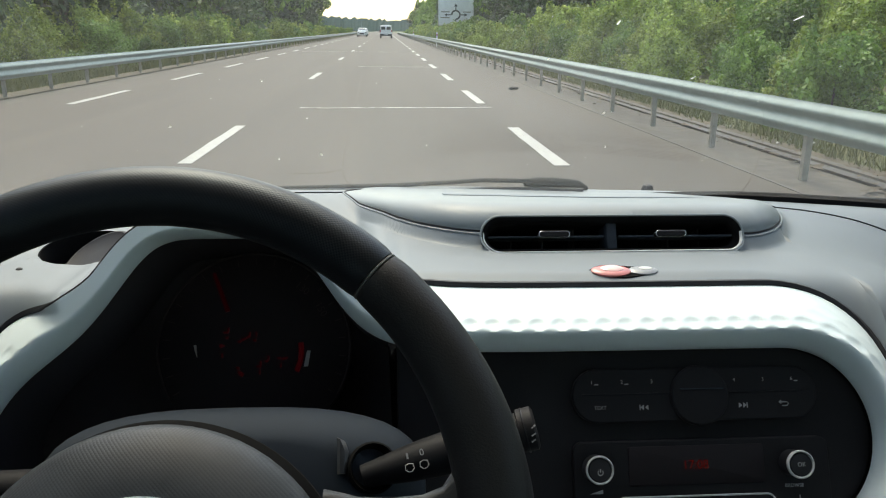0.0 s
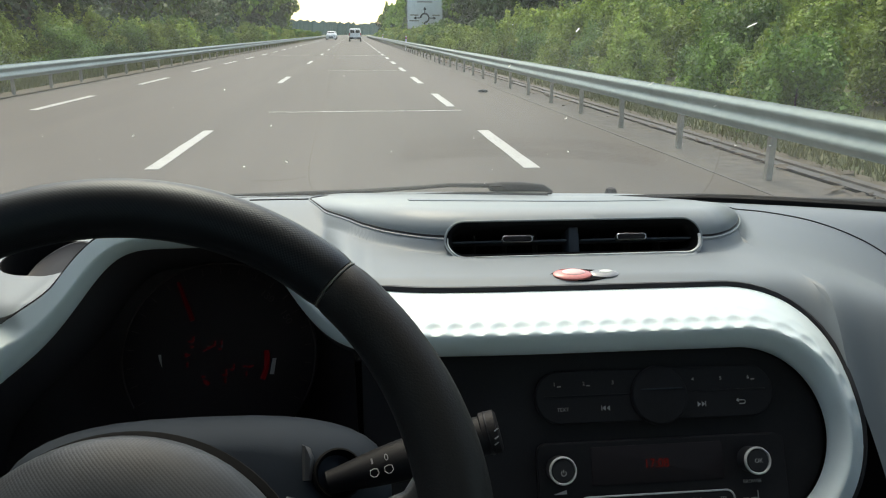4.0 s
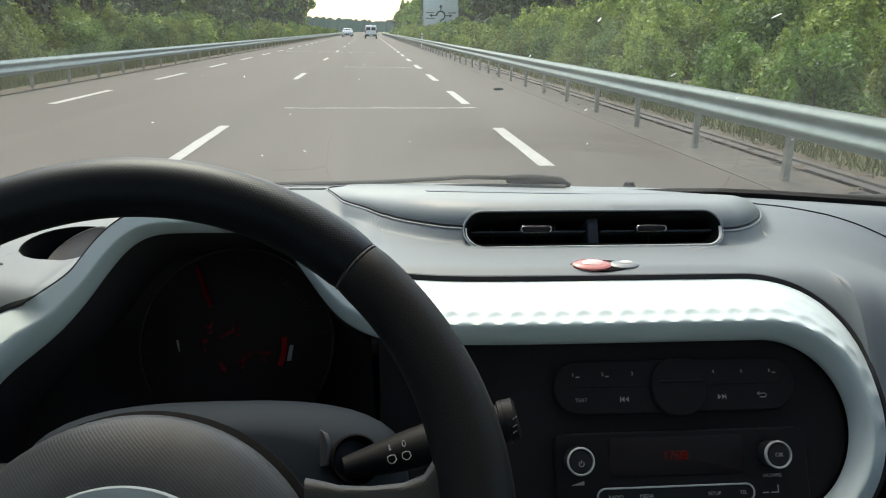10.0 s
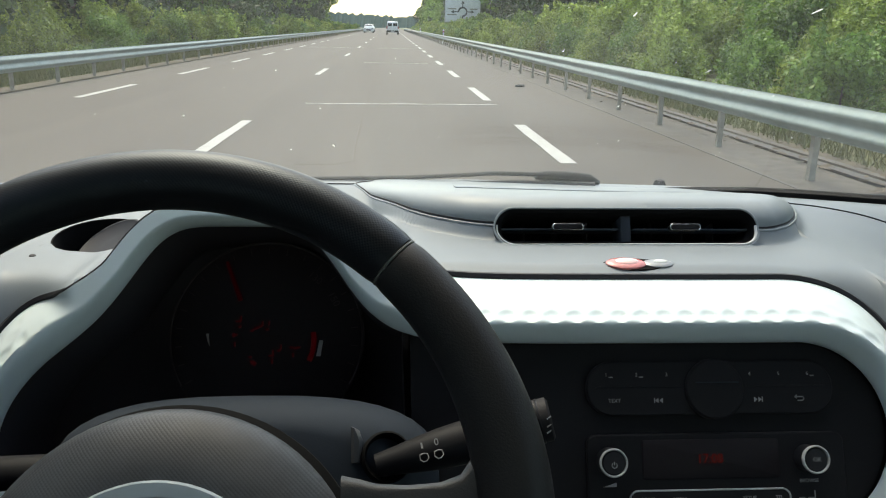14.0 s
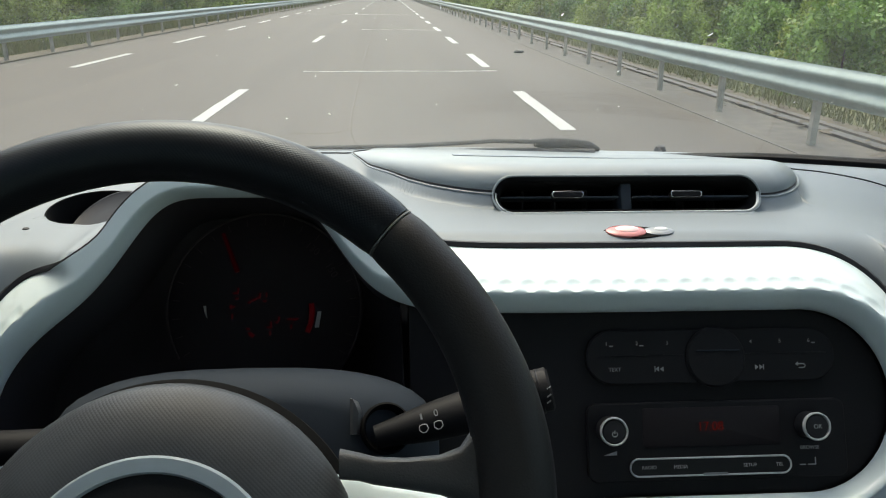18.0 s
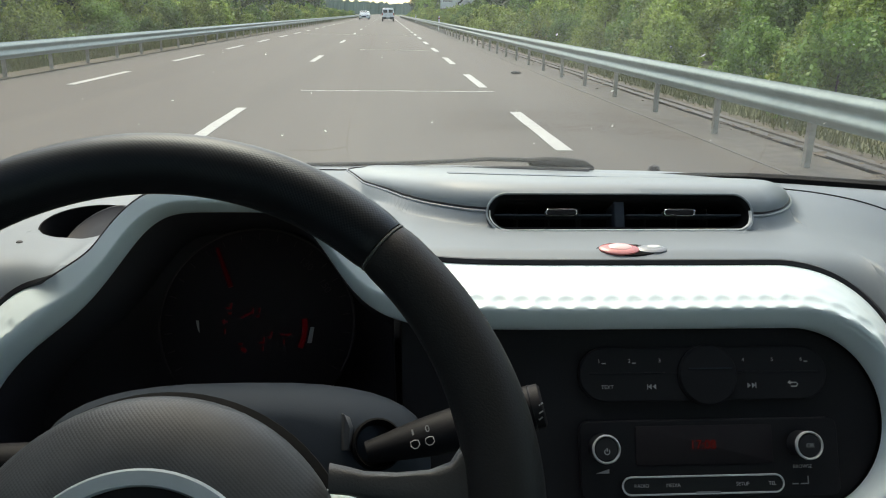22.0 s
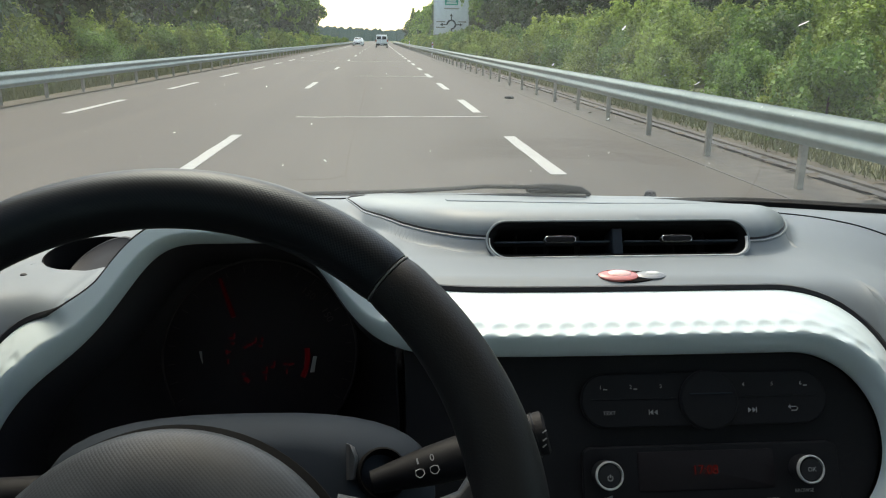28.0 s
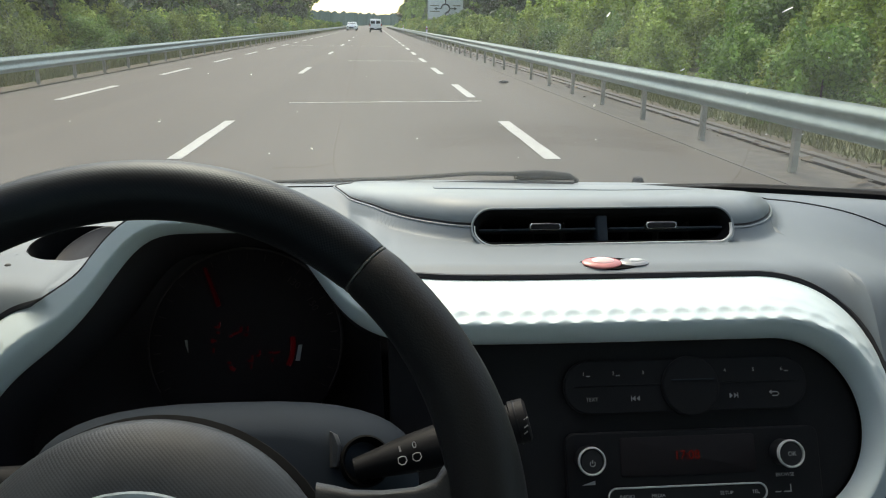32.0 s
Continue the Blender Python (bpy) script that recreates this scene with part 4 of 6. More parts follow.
def inner_outline():
    """Inner edge of the white trim: a long slot with rounded ends and an arch over the instruments, in the fascia's plane."""
    raw = []
    cu_r, cu_l, cv, r, rx = 0.31, -0.19, 0.0205, 0.0675, 0.085
    for i in range(400):
        u = cu_l + (cu_r - cu_l) * i / 400
        raw.append((u, cv + r))
    for i in range(200):
        a = math.pi / 2 - math.pi * i / 200
        raw.append((cu_r + r * math.cos(a), cv + r * math.sin(a)))
    for i in range(200):
        raw.append((cu_r + (cu_l - cu_r) * i / 200, cv - r))
    for i in range(200):
        a = -math.pi / 2 - math.pi * i / 200
        raw.append((cu_l + rx * math.cos(a), cv + r * math.sin(a)))
    raw = [(u, v + 0.089 * bell(u) * smooth01(0.03, 0.075, v)) for u, v in raw]
    raw.append(raw[0])
    out, step, acc = [], 0.0021, 0.0
    for (x0, y0), (x1, y1) in zip(raw, raw[1:]):
        d = math.hypot(x1 - x0, y1 - y0)
        while acc <= d:
            k = acc / d if d else 0
            out.append((x0 + (x1 - x0) * k, y0 + (y1 - y0) * k))
            acc += step
        acc -= d
    return out


OUTLINE = inner_outline()


def trim_width(u, v, nv):
    top = smooth01(0.2, 0.95, nv) * (1 - smooth01(0.03, 0.3, bell(u)))
    return 0.026 + 0.0255 * top - 0.01 * smooth01(0.2, 0.6, bell(u)) * smooth01(0.09, 0.12, v)


def over_arch(u, v):
    """1 where the trim is the upright strip over the instruments, 0 along the wide band."""
    return smooth01(0.1, 0.3, bell(u)) * smooth01(0.09, 0.115, v)


def trim_drop(wid, u, v):
    return (0.034 * (wid - 0.02) / 0.0315 + 0.004) * (1 - 0.93 * over_arch(u, v))


def make_dashboard():
    dash = thing("dashboard", (MID, 0.75, 0.26), "dark grey plastic car dashboard with white dimpled trim", "dashboard")
    n, k = len(OUTLINE), 30
    arc = [0.0]
    for a, b in zip(OUTLINE, OUTLINE[1:]):
        arc.append(arc[-1] + math.hypot(b[0] - a[0], b[1] - a[1]))
    v, f = [], []
    for i, (u, w0) in enumerate(OUTLINE):
        (xa, ya), (xb, yb) = OUTLINE[i - 4], OUTLINE[(i + 4) % n]
        d = math.hypot(xb - xa, yb - ya)
        nu, nv = -(yb - ya) / d, (xb - xa) / d
        wid = trim_width(u, w0, nv)
        arch = smooth01(0.08, 0.5, bell(u)) * (1 if w0 > 0.08 else 0)
        v.append(FASCIA @ Vector((u, w0, -0.0035)))
        for j in range(k):
            s = j / (k - 1)
            lip = min(0.37, 0.0152 / wid)
            if s < lip:
                q = s / lip
                h = 0.0152 * math.sin(q * math.pi / 2) ** 0.85
            else:
                q = (s - lip) / (1 - lip)
                h = 0.0152 - trim_drop(wid, u, w0) * (0.75 * q + 0.25 * q * q)
            t = s * wid
            if not arch and (u > 0.0 or u < -0.2) and (nv > -0.3):
                dep = 0.0
                for row, off in enumerate((0.0194, 0.0282, 0.0364, 0.0436)):
                    if off > wid - 0.004:
                        continue
                    ph = (arc[i] / 0.0168 + 0.5 * (row % 2)) % 1.0 - 0.5
                    q2 = ((ph * 0.0168) / 0.0062) ** 2 + ((t - off) / 0.004) ** 2
                    if q2 < 1.6:
                        dep = max(dep, smooth01(1.5, 0.2, q2) * (0.0016 if row == 0 else 0.0006))
                h -= dep
            v.append(FASCIA @ Vector((u + nu * t, w0 + nv * t, h)))
        t = wid + 0.002
        v.append(FASCIA @ Vector((u + nu * t, w0 + nv * t, h - 0.03)))
    m = k + 2
    for i in range(n):
        for j in range(m - 1):
            a, b = i * m + j, ((i + 1) % n) * m + j
            f.append((a, a + 1, b + 1, b))
    mesh_part("trim_band", v, f, TRIM, dash, "white dimpled glossy trim band")
    seal = [v[i * m + k] + Vector((0, 0.0015, 0.0008)) for i in range(0, n, 3)]
    part("trim_joint", tube(seal, [0.0032 - 0.0026 * over_arch(*OUTLINE[i]) for i in range(0, n, 3)], 6, closed=True), BLACK, dash, "thin black joint along the trim")
    over = sorted((v[i * m + k] for i in range(n) if over_arch(*OUTLINE[i]) > 0.7 and v[i * m + k].z > 1.036), key=lambda p: p.x)
    nh = len(over)
    hv = [p + Vector((0, dy, dz)) for dy, dz in ((0.002, -0.001), (0.05, -0.004), (0.09, -0.02), (0.12, -0.07)) for p in over]
    mesh_part("instrument_hood", hv, [(r * nh + i, r * nh + i + 1, (r + 1) * nh + i + 1, (r + 1) * nh + i) for r in range(3) for i in range(nh - 1)], BLACK, dash, "matt black hood over the instruments")

    # radio panel and instrument recess
    cut = 0.015
    i0 = next(i for i in range(n) if OUTLINE[i - 1][0] < cut <= OUTLINE[i][0])
    right = [OUTLINE[(i0 + i) % n] for i in range(n) if OUTLINE[(i0 + i) % n][0] >= cut]
    left = [OUTLINE[(i0 + len(right) + i) % n] for i in range(n - len(right))]
    v = [FASCIA @ Vector((u, w, -0.008)) for u, w in right[::3]]
    nr = len(v)
    v += [FASCIA @ Vector((u, w, -0.05)) for u, w in right[::3]]
    f = [tuple(range(nr))[::-1]] + [(i, (i + 1) % nr, nr + (i + 1) % nr, nr + i) for i in range(nr)]
    mesh_part("centre_panel", v, f, BLACK_SOFT, dash, "black centre panel round the radio")
    lo = left[::3]
    v = [FASCIA @ Vector((u, w, z)) for z in (-0.0035, -0.05, -0.1) for u, w in lo]
    nl = len(lo)
    f = [(z * nl + i, z * nl + (i + 1) % nl, (z + 1) * nl + (i + 1) % nl, (z + 1) * nl + i) for z in range(2) for i in range(nl)]
    f.append(tuple(range(2 * nl, 3 * nl)))
    mesh_part("instrument_recess", v, f, RECESS, dash, "matt black instrument recess")

    # soft top pad: a height field whose columns follow the raised lid over the middle vents
    x0, x1 = MID - 0.69, MID + 0.69
    cols = [x0 + (0.05 - x0) * i / 150 for i in range(150)] + [0.05 + 0.37 * i / 132 for i in range(132)] + [0.42 + (x1 - 0.42) * i / 110 for i in range(111)]
    nx, ny = len(cols) - 1, 150
    v, f, fl = [], [], []
    for j in range(ny + 1):
        s = j / ny
        for i in range(nx + 1):
            x = cols[i]
            front, (yb, zb) = pad_front(x), screen_base(x)
            y = front[0] + (yb + 0.008 - front[0]) * s
            v.append((x, y, pad_height(x, y, front, yb, zb)))
    vent = (Matrix.Translation((VENT_X, 0.747, 1.0325)) @ pose(0, 0, 0, 66, 0, 0)).inverted()

    def in_vent(c, grow):
        c = vent @ c
        across = max(0.0, abs(c.x) - (VENT_W - VENT_H) / 2)
        return math.hypot(across, c.y) < VENT_H / 2 + grow and abs(c.z) < 0.02

    def snapped(p):
        c = vent @ Vector(p)
        mid = math.copysign(min(abs(c.x), (VENT_W - VENT_H) / 2), c.x)
        r = math.hypot(c.x - mid, c.y)
        if abs(c.z) > 0.02 or abs(r - VENT_CUT) > 0.0022:
            return p
        k = VENT_CUT / r
        return tuple(vent.inverted() @ Vector((mid + (c.x - mid) * k, c.y * k, c.z)))

    round_cut = SIDE_VENT.inverted()

    def in_cup(c):
        c = round_cut @ c
        return math.hypot(c.x, c.y) < 0.0405 and abs(c.z) < 0.05

    def cup_snapped(p):
        c = round_cut @ Vector(p)
        r = math.hypot(c.x, c.y)
        if abs(r - 0.0405) > 0.0028 or abs(c.z) > 0.05:
            return p
        return tuple(SIDE_VENT @ Vector((c.x * 0.0405 / r, c.y * 0.0405 / r, c.z)))

    v = [snapped(p) if 0.72 < p[1] < 0.79 and p[0] > 0 else cup_snapped(p) if p[0] < -0.15 else p for p in v]
    for j in range(ny):
        for i in range(nx):
            a = j * (nx + 1) + i
            q = (a, a + 1, a + nx + 2, a + nx + 1)
            c = sum((Vector(v[w]) for w in q), Vector()) / 4
            if not in_vent(c, VENT_CUT - VENT_H / 2) and not in_cup(c):
                f.append(q)
    # the lid: a crowned slab whose rounded front runs down to the edge
    rows = [0.0, 0.004, 0.01, 0.018, 0.03, 0.045, 0.065, 0.09, 0.12, 0.155, 0.2, 0.25, 0.31, 0.38, 0.46, 0.55, 0.65, 0.76, 0.88, 1.0]
    lv, wl = [], len(LID_FINE)

    def pad_at(x, y):
        yb, zb = screen_base(x)
        return pad_height(x, min(y, yb + 0.004), pad_front(x), yb, zb)

    for k in rows:
        for x0, y0 in LID_FINE:
            x, y = x0 + (0.075 + 0.8 * (x0 - 0.06) * 0.9 - x0) * k, y0 + (0.935 - y0) * k
            y = min(y, screen_base(x)[0] + 0.004)
            q = min(1.0, max(0.0, lid_inside(x, y)) / 0.03)
            lift = 0.6 * 0.0325 * lid_fade(y) + 0.0012
            lv.append((x, y, pad_at(x, y) + lift * (1 - (1 - q) ** 2.2) ** 0.5 - 0.0004))
    lv = [snapped(p) if p[1] < 0.79 else p for p in lv]
    for j in range(len(rows) - 1):
        for i in range(wl):
            a, b = j * wl + i, j * wl + (i + 1) % wl
            q = (a, b, b + wl, a + wl)
            if not in_vent(sum((Vector(lv[w]) for w in q), Vector()) / 4, VENT_CUT - VENT_H / 2):
                fl.append(q)

    def seam_run(off, lift):
        """The lid's edge moved outwards, in runs that stop at the vents and at the glass."""
        runs = [[]]
        for i in list(range(wl)) + [0]:
            d = LID_FINE[(i + 3) % wl] - LID_FINE[i - 3]
            d = d / math.hypot(*d)
            x, y = LID_FINE[i][0] - d[1] * off, LID_FINE[i][1] + d[0] * off
            if lid_inside(x, y) > 0:
                x, y = LID_FINE[i][0] + d[1] * off, LID_FINE[i][1] - d[0] * off
            if y > screen_base(x)[0] - 0.004 or (abs(x - VENT_X) < VENT_W / 2 + 0.003 and y < 0.8):
                if runs[-1]:
                    runs.append([])
                continue
            runs[-1].append(Vector((x, y, pad_at(x, y) + lift)))
        return [r for r in runs if len(r) > 3]

    for run in seam_run(0.0002, 0.0004):
        part("lid_seam", tube(run, 0.0009, 6), BLACK, dash, "dark seam round the lid")
    # paler bead that paints the highlight along the pad's rounded edge
    for run in seam_run(0.0022, -0.0001):
        part("seam_highlight", tube(run, 0.0011, 8), LIT_LID, dash, "pale rounded edge beside the seam, highlight put into its colour")
    for pts in ([(-0.11, 0.971), (-0.08, 0.977), (-0.058, 0.98), (-0.0415, 0.979)], [(0.462, 0.946), (0.5, 0.936), (0.55, 0.915), (0.61, 0.885), (0.68, 0.84)]):
        xs = [pts[0][0] + (pts[-1][0] - pts[0][0]) * i / 40 for i in range(41)]
        pts = [(x, float(np.interp(x, [q[0] for q in pts], [q[1] for q in pts]))) for x in xs]
        part("pad_seam", tube([Vector((x, y, pad_at(x, y) + 0.0006)) for x, y in pts], 0.0009, 6), BLACK, dash, "fine seam along the back of the pad")
    # demister grille in the top of the lid, ahead of the crest
    def lid_at(x, y):
        q = min(1.0, max(0.0, lid_inside(x, y)) / 0.03)
        return pad_at(x, y) + (0.6 * 0.0325 * lid_fade(y) + 0.0012) * (1 - (1 - q) ** 2.2) ** 0.5 - 0.0004

    for y0, y1 in ((0.946, 0.957), (0.961, 0.973)):
        xs = [0.075 + 0.315 * i / 36 for i in range(37)]
        gv = [(x, y, lid_at(x, y) + h) for h, ends in ((0.0004, (y0, y1)), (-0.002, (y1, y0))) for y in ends for x in xs]
        n1 = len(xs)
        gf = [(r * n1 + i, r * n1 + i + 1, (r + 1) * n1 + i + 1, (r + 1) * n1 + i) for r in range(3) for i in range(n1 - 1)]
        mesh_part("demister_slot", gv, gf, SEAL_BLACK, dash, "dark demister slot in the lid")
        for k in range(7):
            y = y0 + (y1 - y0) * (k / 6)
            part("grille_slat", tube([Vector((x, y, lid_at(x, y) + 0.0005)) for x in xs[::2]], 0.0006, 6), LIT_LID, dash)
    mesh_part("top_pad", v, f, PAD, dash, "soft dark grey dashboard top")
    mesh_part("vent_lid", lv, fl, LIT_LID, dash, "raised grey lid over the middle air vents")
    # lower body down to the floor, left end cheek
    part("lower_body", box(MID - 0.66, MID + 0.66, 0.76, 0.98, 0.26, 0.9, 0.03, 3), BLACK_SOFT, dash)
    part("centre_console", box(0.08, 0.37, 0.5, 0.7, 0.26, 0.83, 0.03, 3), BLACK_SOFT, dash)
    return dash


VENT_X, VENT_W, VENT_H = 0.217, 0.236, 0.0275
VENT_CUT = VENT_H / 2 + 0.0042
SIDE_VENT = Matrix.Translation((-0.252, 0.745, 1.0235)) @ pose(0, 0, 0, 9, 0, 4)


def pad_front(x):
    """Front edge of the pad, laid along the trim's outer edge: its distance and height."""
    key = round(x, 4)
    if key in FRONTS:
        return FRONTS[key]
    us, vs, ws = TRIM_EDGE
    x1 = min(max(x, us[0]), us[-1])
    v, w = float(np.interp(x1, us, vs)), float(np.interp(x1, us, ws))
    k = smooth01(0.132, 0.15, v)
    v, w = min(v, 0.141), w * (1 - k) - 0.02 * k - 0.095 * smooth01(-0.236, -0.205, x) * (1 - smooth01(-0.025, 0.008, x))
    q = FASCIA @ Vector((0, v - 0.25 * abs(x - x1) - (0.11 * smooth01(0.0, 0.035, x - x1) if x > 0 else 0.0), w - 0.002))
    FRONTS[key] = (q.y, q.z)
    return q.y, q.z


def trim_edge():
    """The upper outer edge of the white trim, as (across, up, out) from one end to the other."""
    n, out = len(OUTLINE), []
    for i, (u, w0) in enumerate(OUTLINE):
        (xa, ya), (xb, yb) = OUTLINE[i - 4], OUTLINE[(i + 4) % n]
        d = math.hypot(xb - xa, yb - ya)
        nu, nv = -(yb - ya) / d, (xb - xa) / d
        if nv > 0.02 and w0 > 0.02:
            wid = trim_width(u, w0, nv)
            out.append((u + nu * wid, w0 + nv * wid, 0.0152 - trim_drop(wid, u, w0)))
    best = {}
    for u, v, w in out:
        key = round(u / 0.003)
        if key not in best or v > best[key][1]:
            best[key] = (u, v, w)
    return np.array([best[k] for k in sorted(best)]).T


TRIM_EDGE, FRONTS = trim_edge(), {}


def lid_outline():
    """The lid's edge on the pad, as a smooth closed curve through a few handles, from above."""
    h = [(0.03, 1.06), (-0.024, 1.012), (-0.0395, 0.978), (-0.0134, 0.9), (0.0155, 0.826), (0.05, 0.776), (0.1, 0.7525), (0.215, 0.7485), (0.33, 0.7455), (0.366, 0.754), (0.394, 0.787), (0.425, 0.842), (0.447, 0.892), (0.461, 0.945), (0.458, 1.0), (0.42, 1.06)]
    out, n = [], len(h)
    for i in range(n):
        p0, p1, p2, p3 = (Vector((*h[(i + k) % n], 0)) for k in (-1, 0, 1, 2))
        for q in range(14):
            t = q / 14
            out.append(0.5 * (2 * p1 + (p2 - p0) * t + (2 * p0 - 5 * p1 + 4 * p2 - p3) * t * t + (3 * p1 - p0 - 3 * p2 + p3) * t ** 3))
    return np.array([(v.x, v.y) for v in out])


def even_steps(pts, step):
    """Points at equal steps along a closed polyline."""
    ring = np.vstack([pts, pts[:1]])
    run = np.concatenate([[0.0], np.cumsum(np.hypot(*np.diff(ring, axis=0).T))])
    at = np.linspace(0, run[-1], int(run[-1] / step), endpoint=False)
    return np.column_stack([np.interp(at, run, ring[:, 0]), np.interp(at, run, ring[:, 1])])


LID_EDGE = lid_outline()
LID_NEXT = np.roll(LID_EDGE, -1, 0)
LID_FINE = even_steps(LID_EDGE, 0.0022)


def lid_inside(x, y):
    """Distance inside the lid's edge (negative outside)."""
    a, d = LID_EDGE, LID_NEXT - LID_EDGE
    t = np.clip(((x - a[:, 0]) * d[:, 0] + (y - a[:, 1]) * d[:, 1]) / (d ** 2).sum(1), 0, 1)
    dist = float(np.hypot(a[:, 0] + t * d[:, 0] - x, a[:, 1] + t * d[:, 1] - y).min())
    over = (a[:, 1] > y) != (LID_NEXT[:, 1] > y)
    cross = int(np.count_nonzero(x < (a[:, 0] + (y - a[:, 1]) / np.where(over, d[:, 1], 1.0) * d[:, 0])[over]))
    return dist if cross % 2 else -dist


def lid_fade(y):
    return 1 - 0.97 * smooth01(0.77, 1.0, y)


def lid_rise(x, y):
    """The mound that carries the lid: a flank up to the edge, level beneath it."""
    t = min(1.0, max(0.0, 1 + lid_inside(x, y) / 0.0115))
    return 0.4 * (0.6 * t + 0.4 * t * t * (3 - 2 * t)) if -0.1 < x < 0.56 and y > 0.7 else 0.0


def pad_height(x, y, front, yb, zb):
    """The pad's top: level over the middle, rolling down along the trim towards both ends."""
    s = (y - front[0]) / max(0.05, yb - front[0])
    base = front[1] + 0.006 * smooth01(0, 0.06, s)
    flat = 1.021 - 0.03 * (x - MID) * smooth01(0.3, 1, s)
    z = base + (flat - base) * smooth01(0.0, 0.75, s)
    side = max(smooth01(0.27, 0.37, x), smooth01(-0.215, -0.26, x))
    flat -= 1.3 * max(0.0, x - 0.35) ** 2 * (1 - smooth01(0.74, 0.98, y))
    if side:
        k, steep = 0.011 + 0.008 * smooth01(0.3, 0.45, x), front[1] + 1.7 * (y - front[0])
        roll = -k * math.log(math.exp(-(steep - 1.0) / k) + math.exp(-(flat + 0.0015 - 1.0) / k)) + 1.0
        z += side * (roll - z)
    z += (zb - flat) * smooth01(0.75, 1.0, s)
    z += 0.0325 * lid_fade(y) * lid_rise(x, y)
    # hollow in front of the vent's ends
    z -= 0.0015 * math.exp(-((y - 0.735) / 0.02) ** 2) * smooth01(-0.02, 0.1, x) * (1 - smooth01(0.35, 0.42, x))
    return z


make_dashboard()


# ---- middle air vents ----
def make_vents():
    ob = thing("air_vent", (VENT_X, 0.76, 1.02), "pair of black middle air vents with chrome tabs", "air vent")
    m = Matrix.Translation((VENT_X, 0.747, 1.0325)) @ pose(0, 0, 0, 66, 0, 0)
    n = 20
    out = stadium(VENT_W, VENT_H, n)
    bm = bmesh.new()
    rings = []
    prof = [(0.0046, -0.014), (0.005, 0.003), (0.0036, 0.0042), (0.0005, 0.0028), (-0.0015, 0.001), (-0.003, -0.006), (-0.006, -0.05)]
    nrm = []
    k = len(out)
    for i in range(k):
        (xa, ya), (xb, yb) = out[i - 1], out[(i + 1) % k]
        d = math.hypot(xb - xa, yb - ya) or 1
        nrm.append(((yb - ya) / d, -(xb - xa) / d))
    for o, h in prof:
        rings.append([bm.verts.new(m @ Vector((x + a * o, y + b * o, h))) for (x, y), (a, b) in zip(out, nrm)])
    for a, b in zip(rings, rings[1:]):
        for i in range(k):
            bm.faces.new((a[i], a[(i + 1) % k], b[(i + 1) % k], b[i]))
    bm.faces.new(rings[-1])
    part("vent_frame", bm, SEAL_BLACK, ob, "black oval vent frame")
    edge = tube([m @ Vector((x + a * 0.0046, y + b * 0.0046, 0.004 + 0.0068 * smooth01(0.0, -1.0, b))) for (x, y), (a, b) in zip(out, nrm)], 0.0011, 8, closed=True)
    part("frame_edge", edge, LIT_LID, ob, "thin bright edge line")
    low = sorted(((x, y, a, b) for (x, y), (a, b) in zip(out, nrm) if b < 0.2), key=lambda q: q[0])
    # bright line, thickened rightwards to paint the frame's lit lower corner
    part("inner_lip", tube([m @ Vector((x + a * 0.0024, y + b * 0.0024, 0.0046 + 0.0058 * smooth01(0.0, -1.0, b))) for x, y, a, b in low], [0.0006 + 0.0008 * smooth01(0.075, 0.105, x) for x, y, a, b in low], 8), RING, ob, "bright inner lip, widened where the frame is lit")
    for s in (-1, 1):
        for i, dy in enumerate((-0.0002,)):
            part("slat", box(-0.054, 0.054, -0.0009, 0.0009, -0.022, -0.002, 0.0004, 1, m @ Matrix.Translation((s * 0.061, dy, 0))), SHROUD, ob)
        for dx in (-0.03, 0.0, 0.03):
            part("vane", box(-0.0008, 0.0008, -0.012, 0.012, -0.04, -0.024, 0.0003, 1, m @ Matrix.Translation((s * 0.061 + dx, 0, 0))), BLACK, ob)
        tab = plate(rounded(0.028, 0.0054, 0.0025), [(-0.001, -0.006), (0, -0.004), (0, 0.004), (-0.001, 0.0055)], m @ Matrix.Translation((s * 0.0545 - 0.0005, 0.001, 0.0)))
        tb = part("tab", tab, BLACK_GLOSS, ob, "adjusting tab with chrome rim")
        part("tab_rim", tube([m @ Matrix.Translation((s * 0.0545 - 0.0005, 0.001, 0.0)) @ Vector((a, b, 0.0046)) for a, b in rounded(0.028, 0.0054, 0.0025)], 0.00075, 8, closed=True), CHROME, tb, "chrome rim")
    part("divider", box(-0.005, 0.005, -0.0135, 0.0135, -0.03, -0.001, 0.002, 2, m), SHROUD, ob)


make_vents()


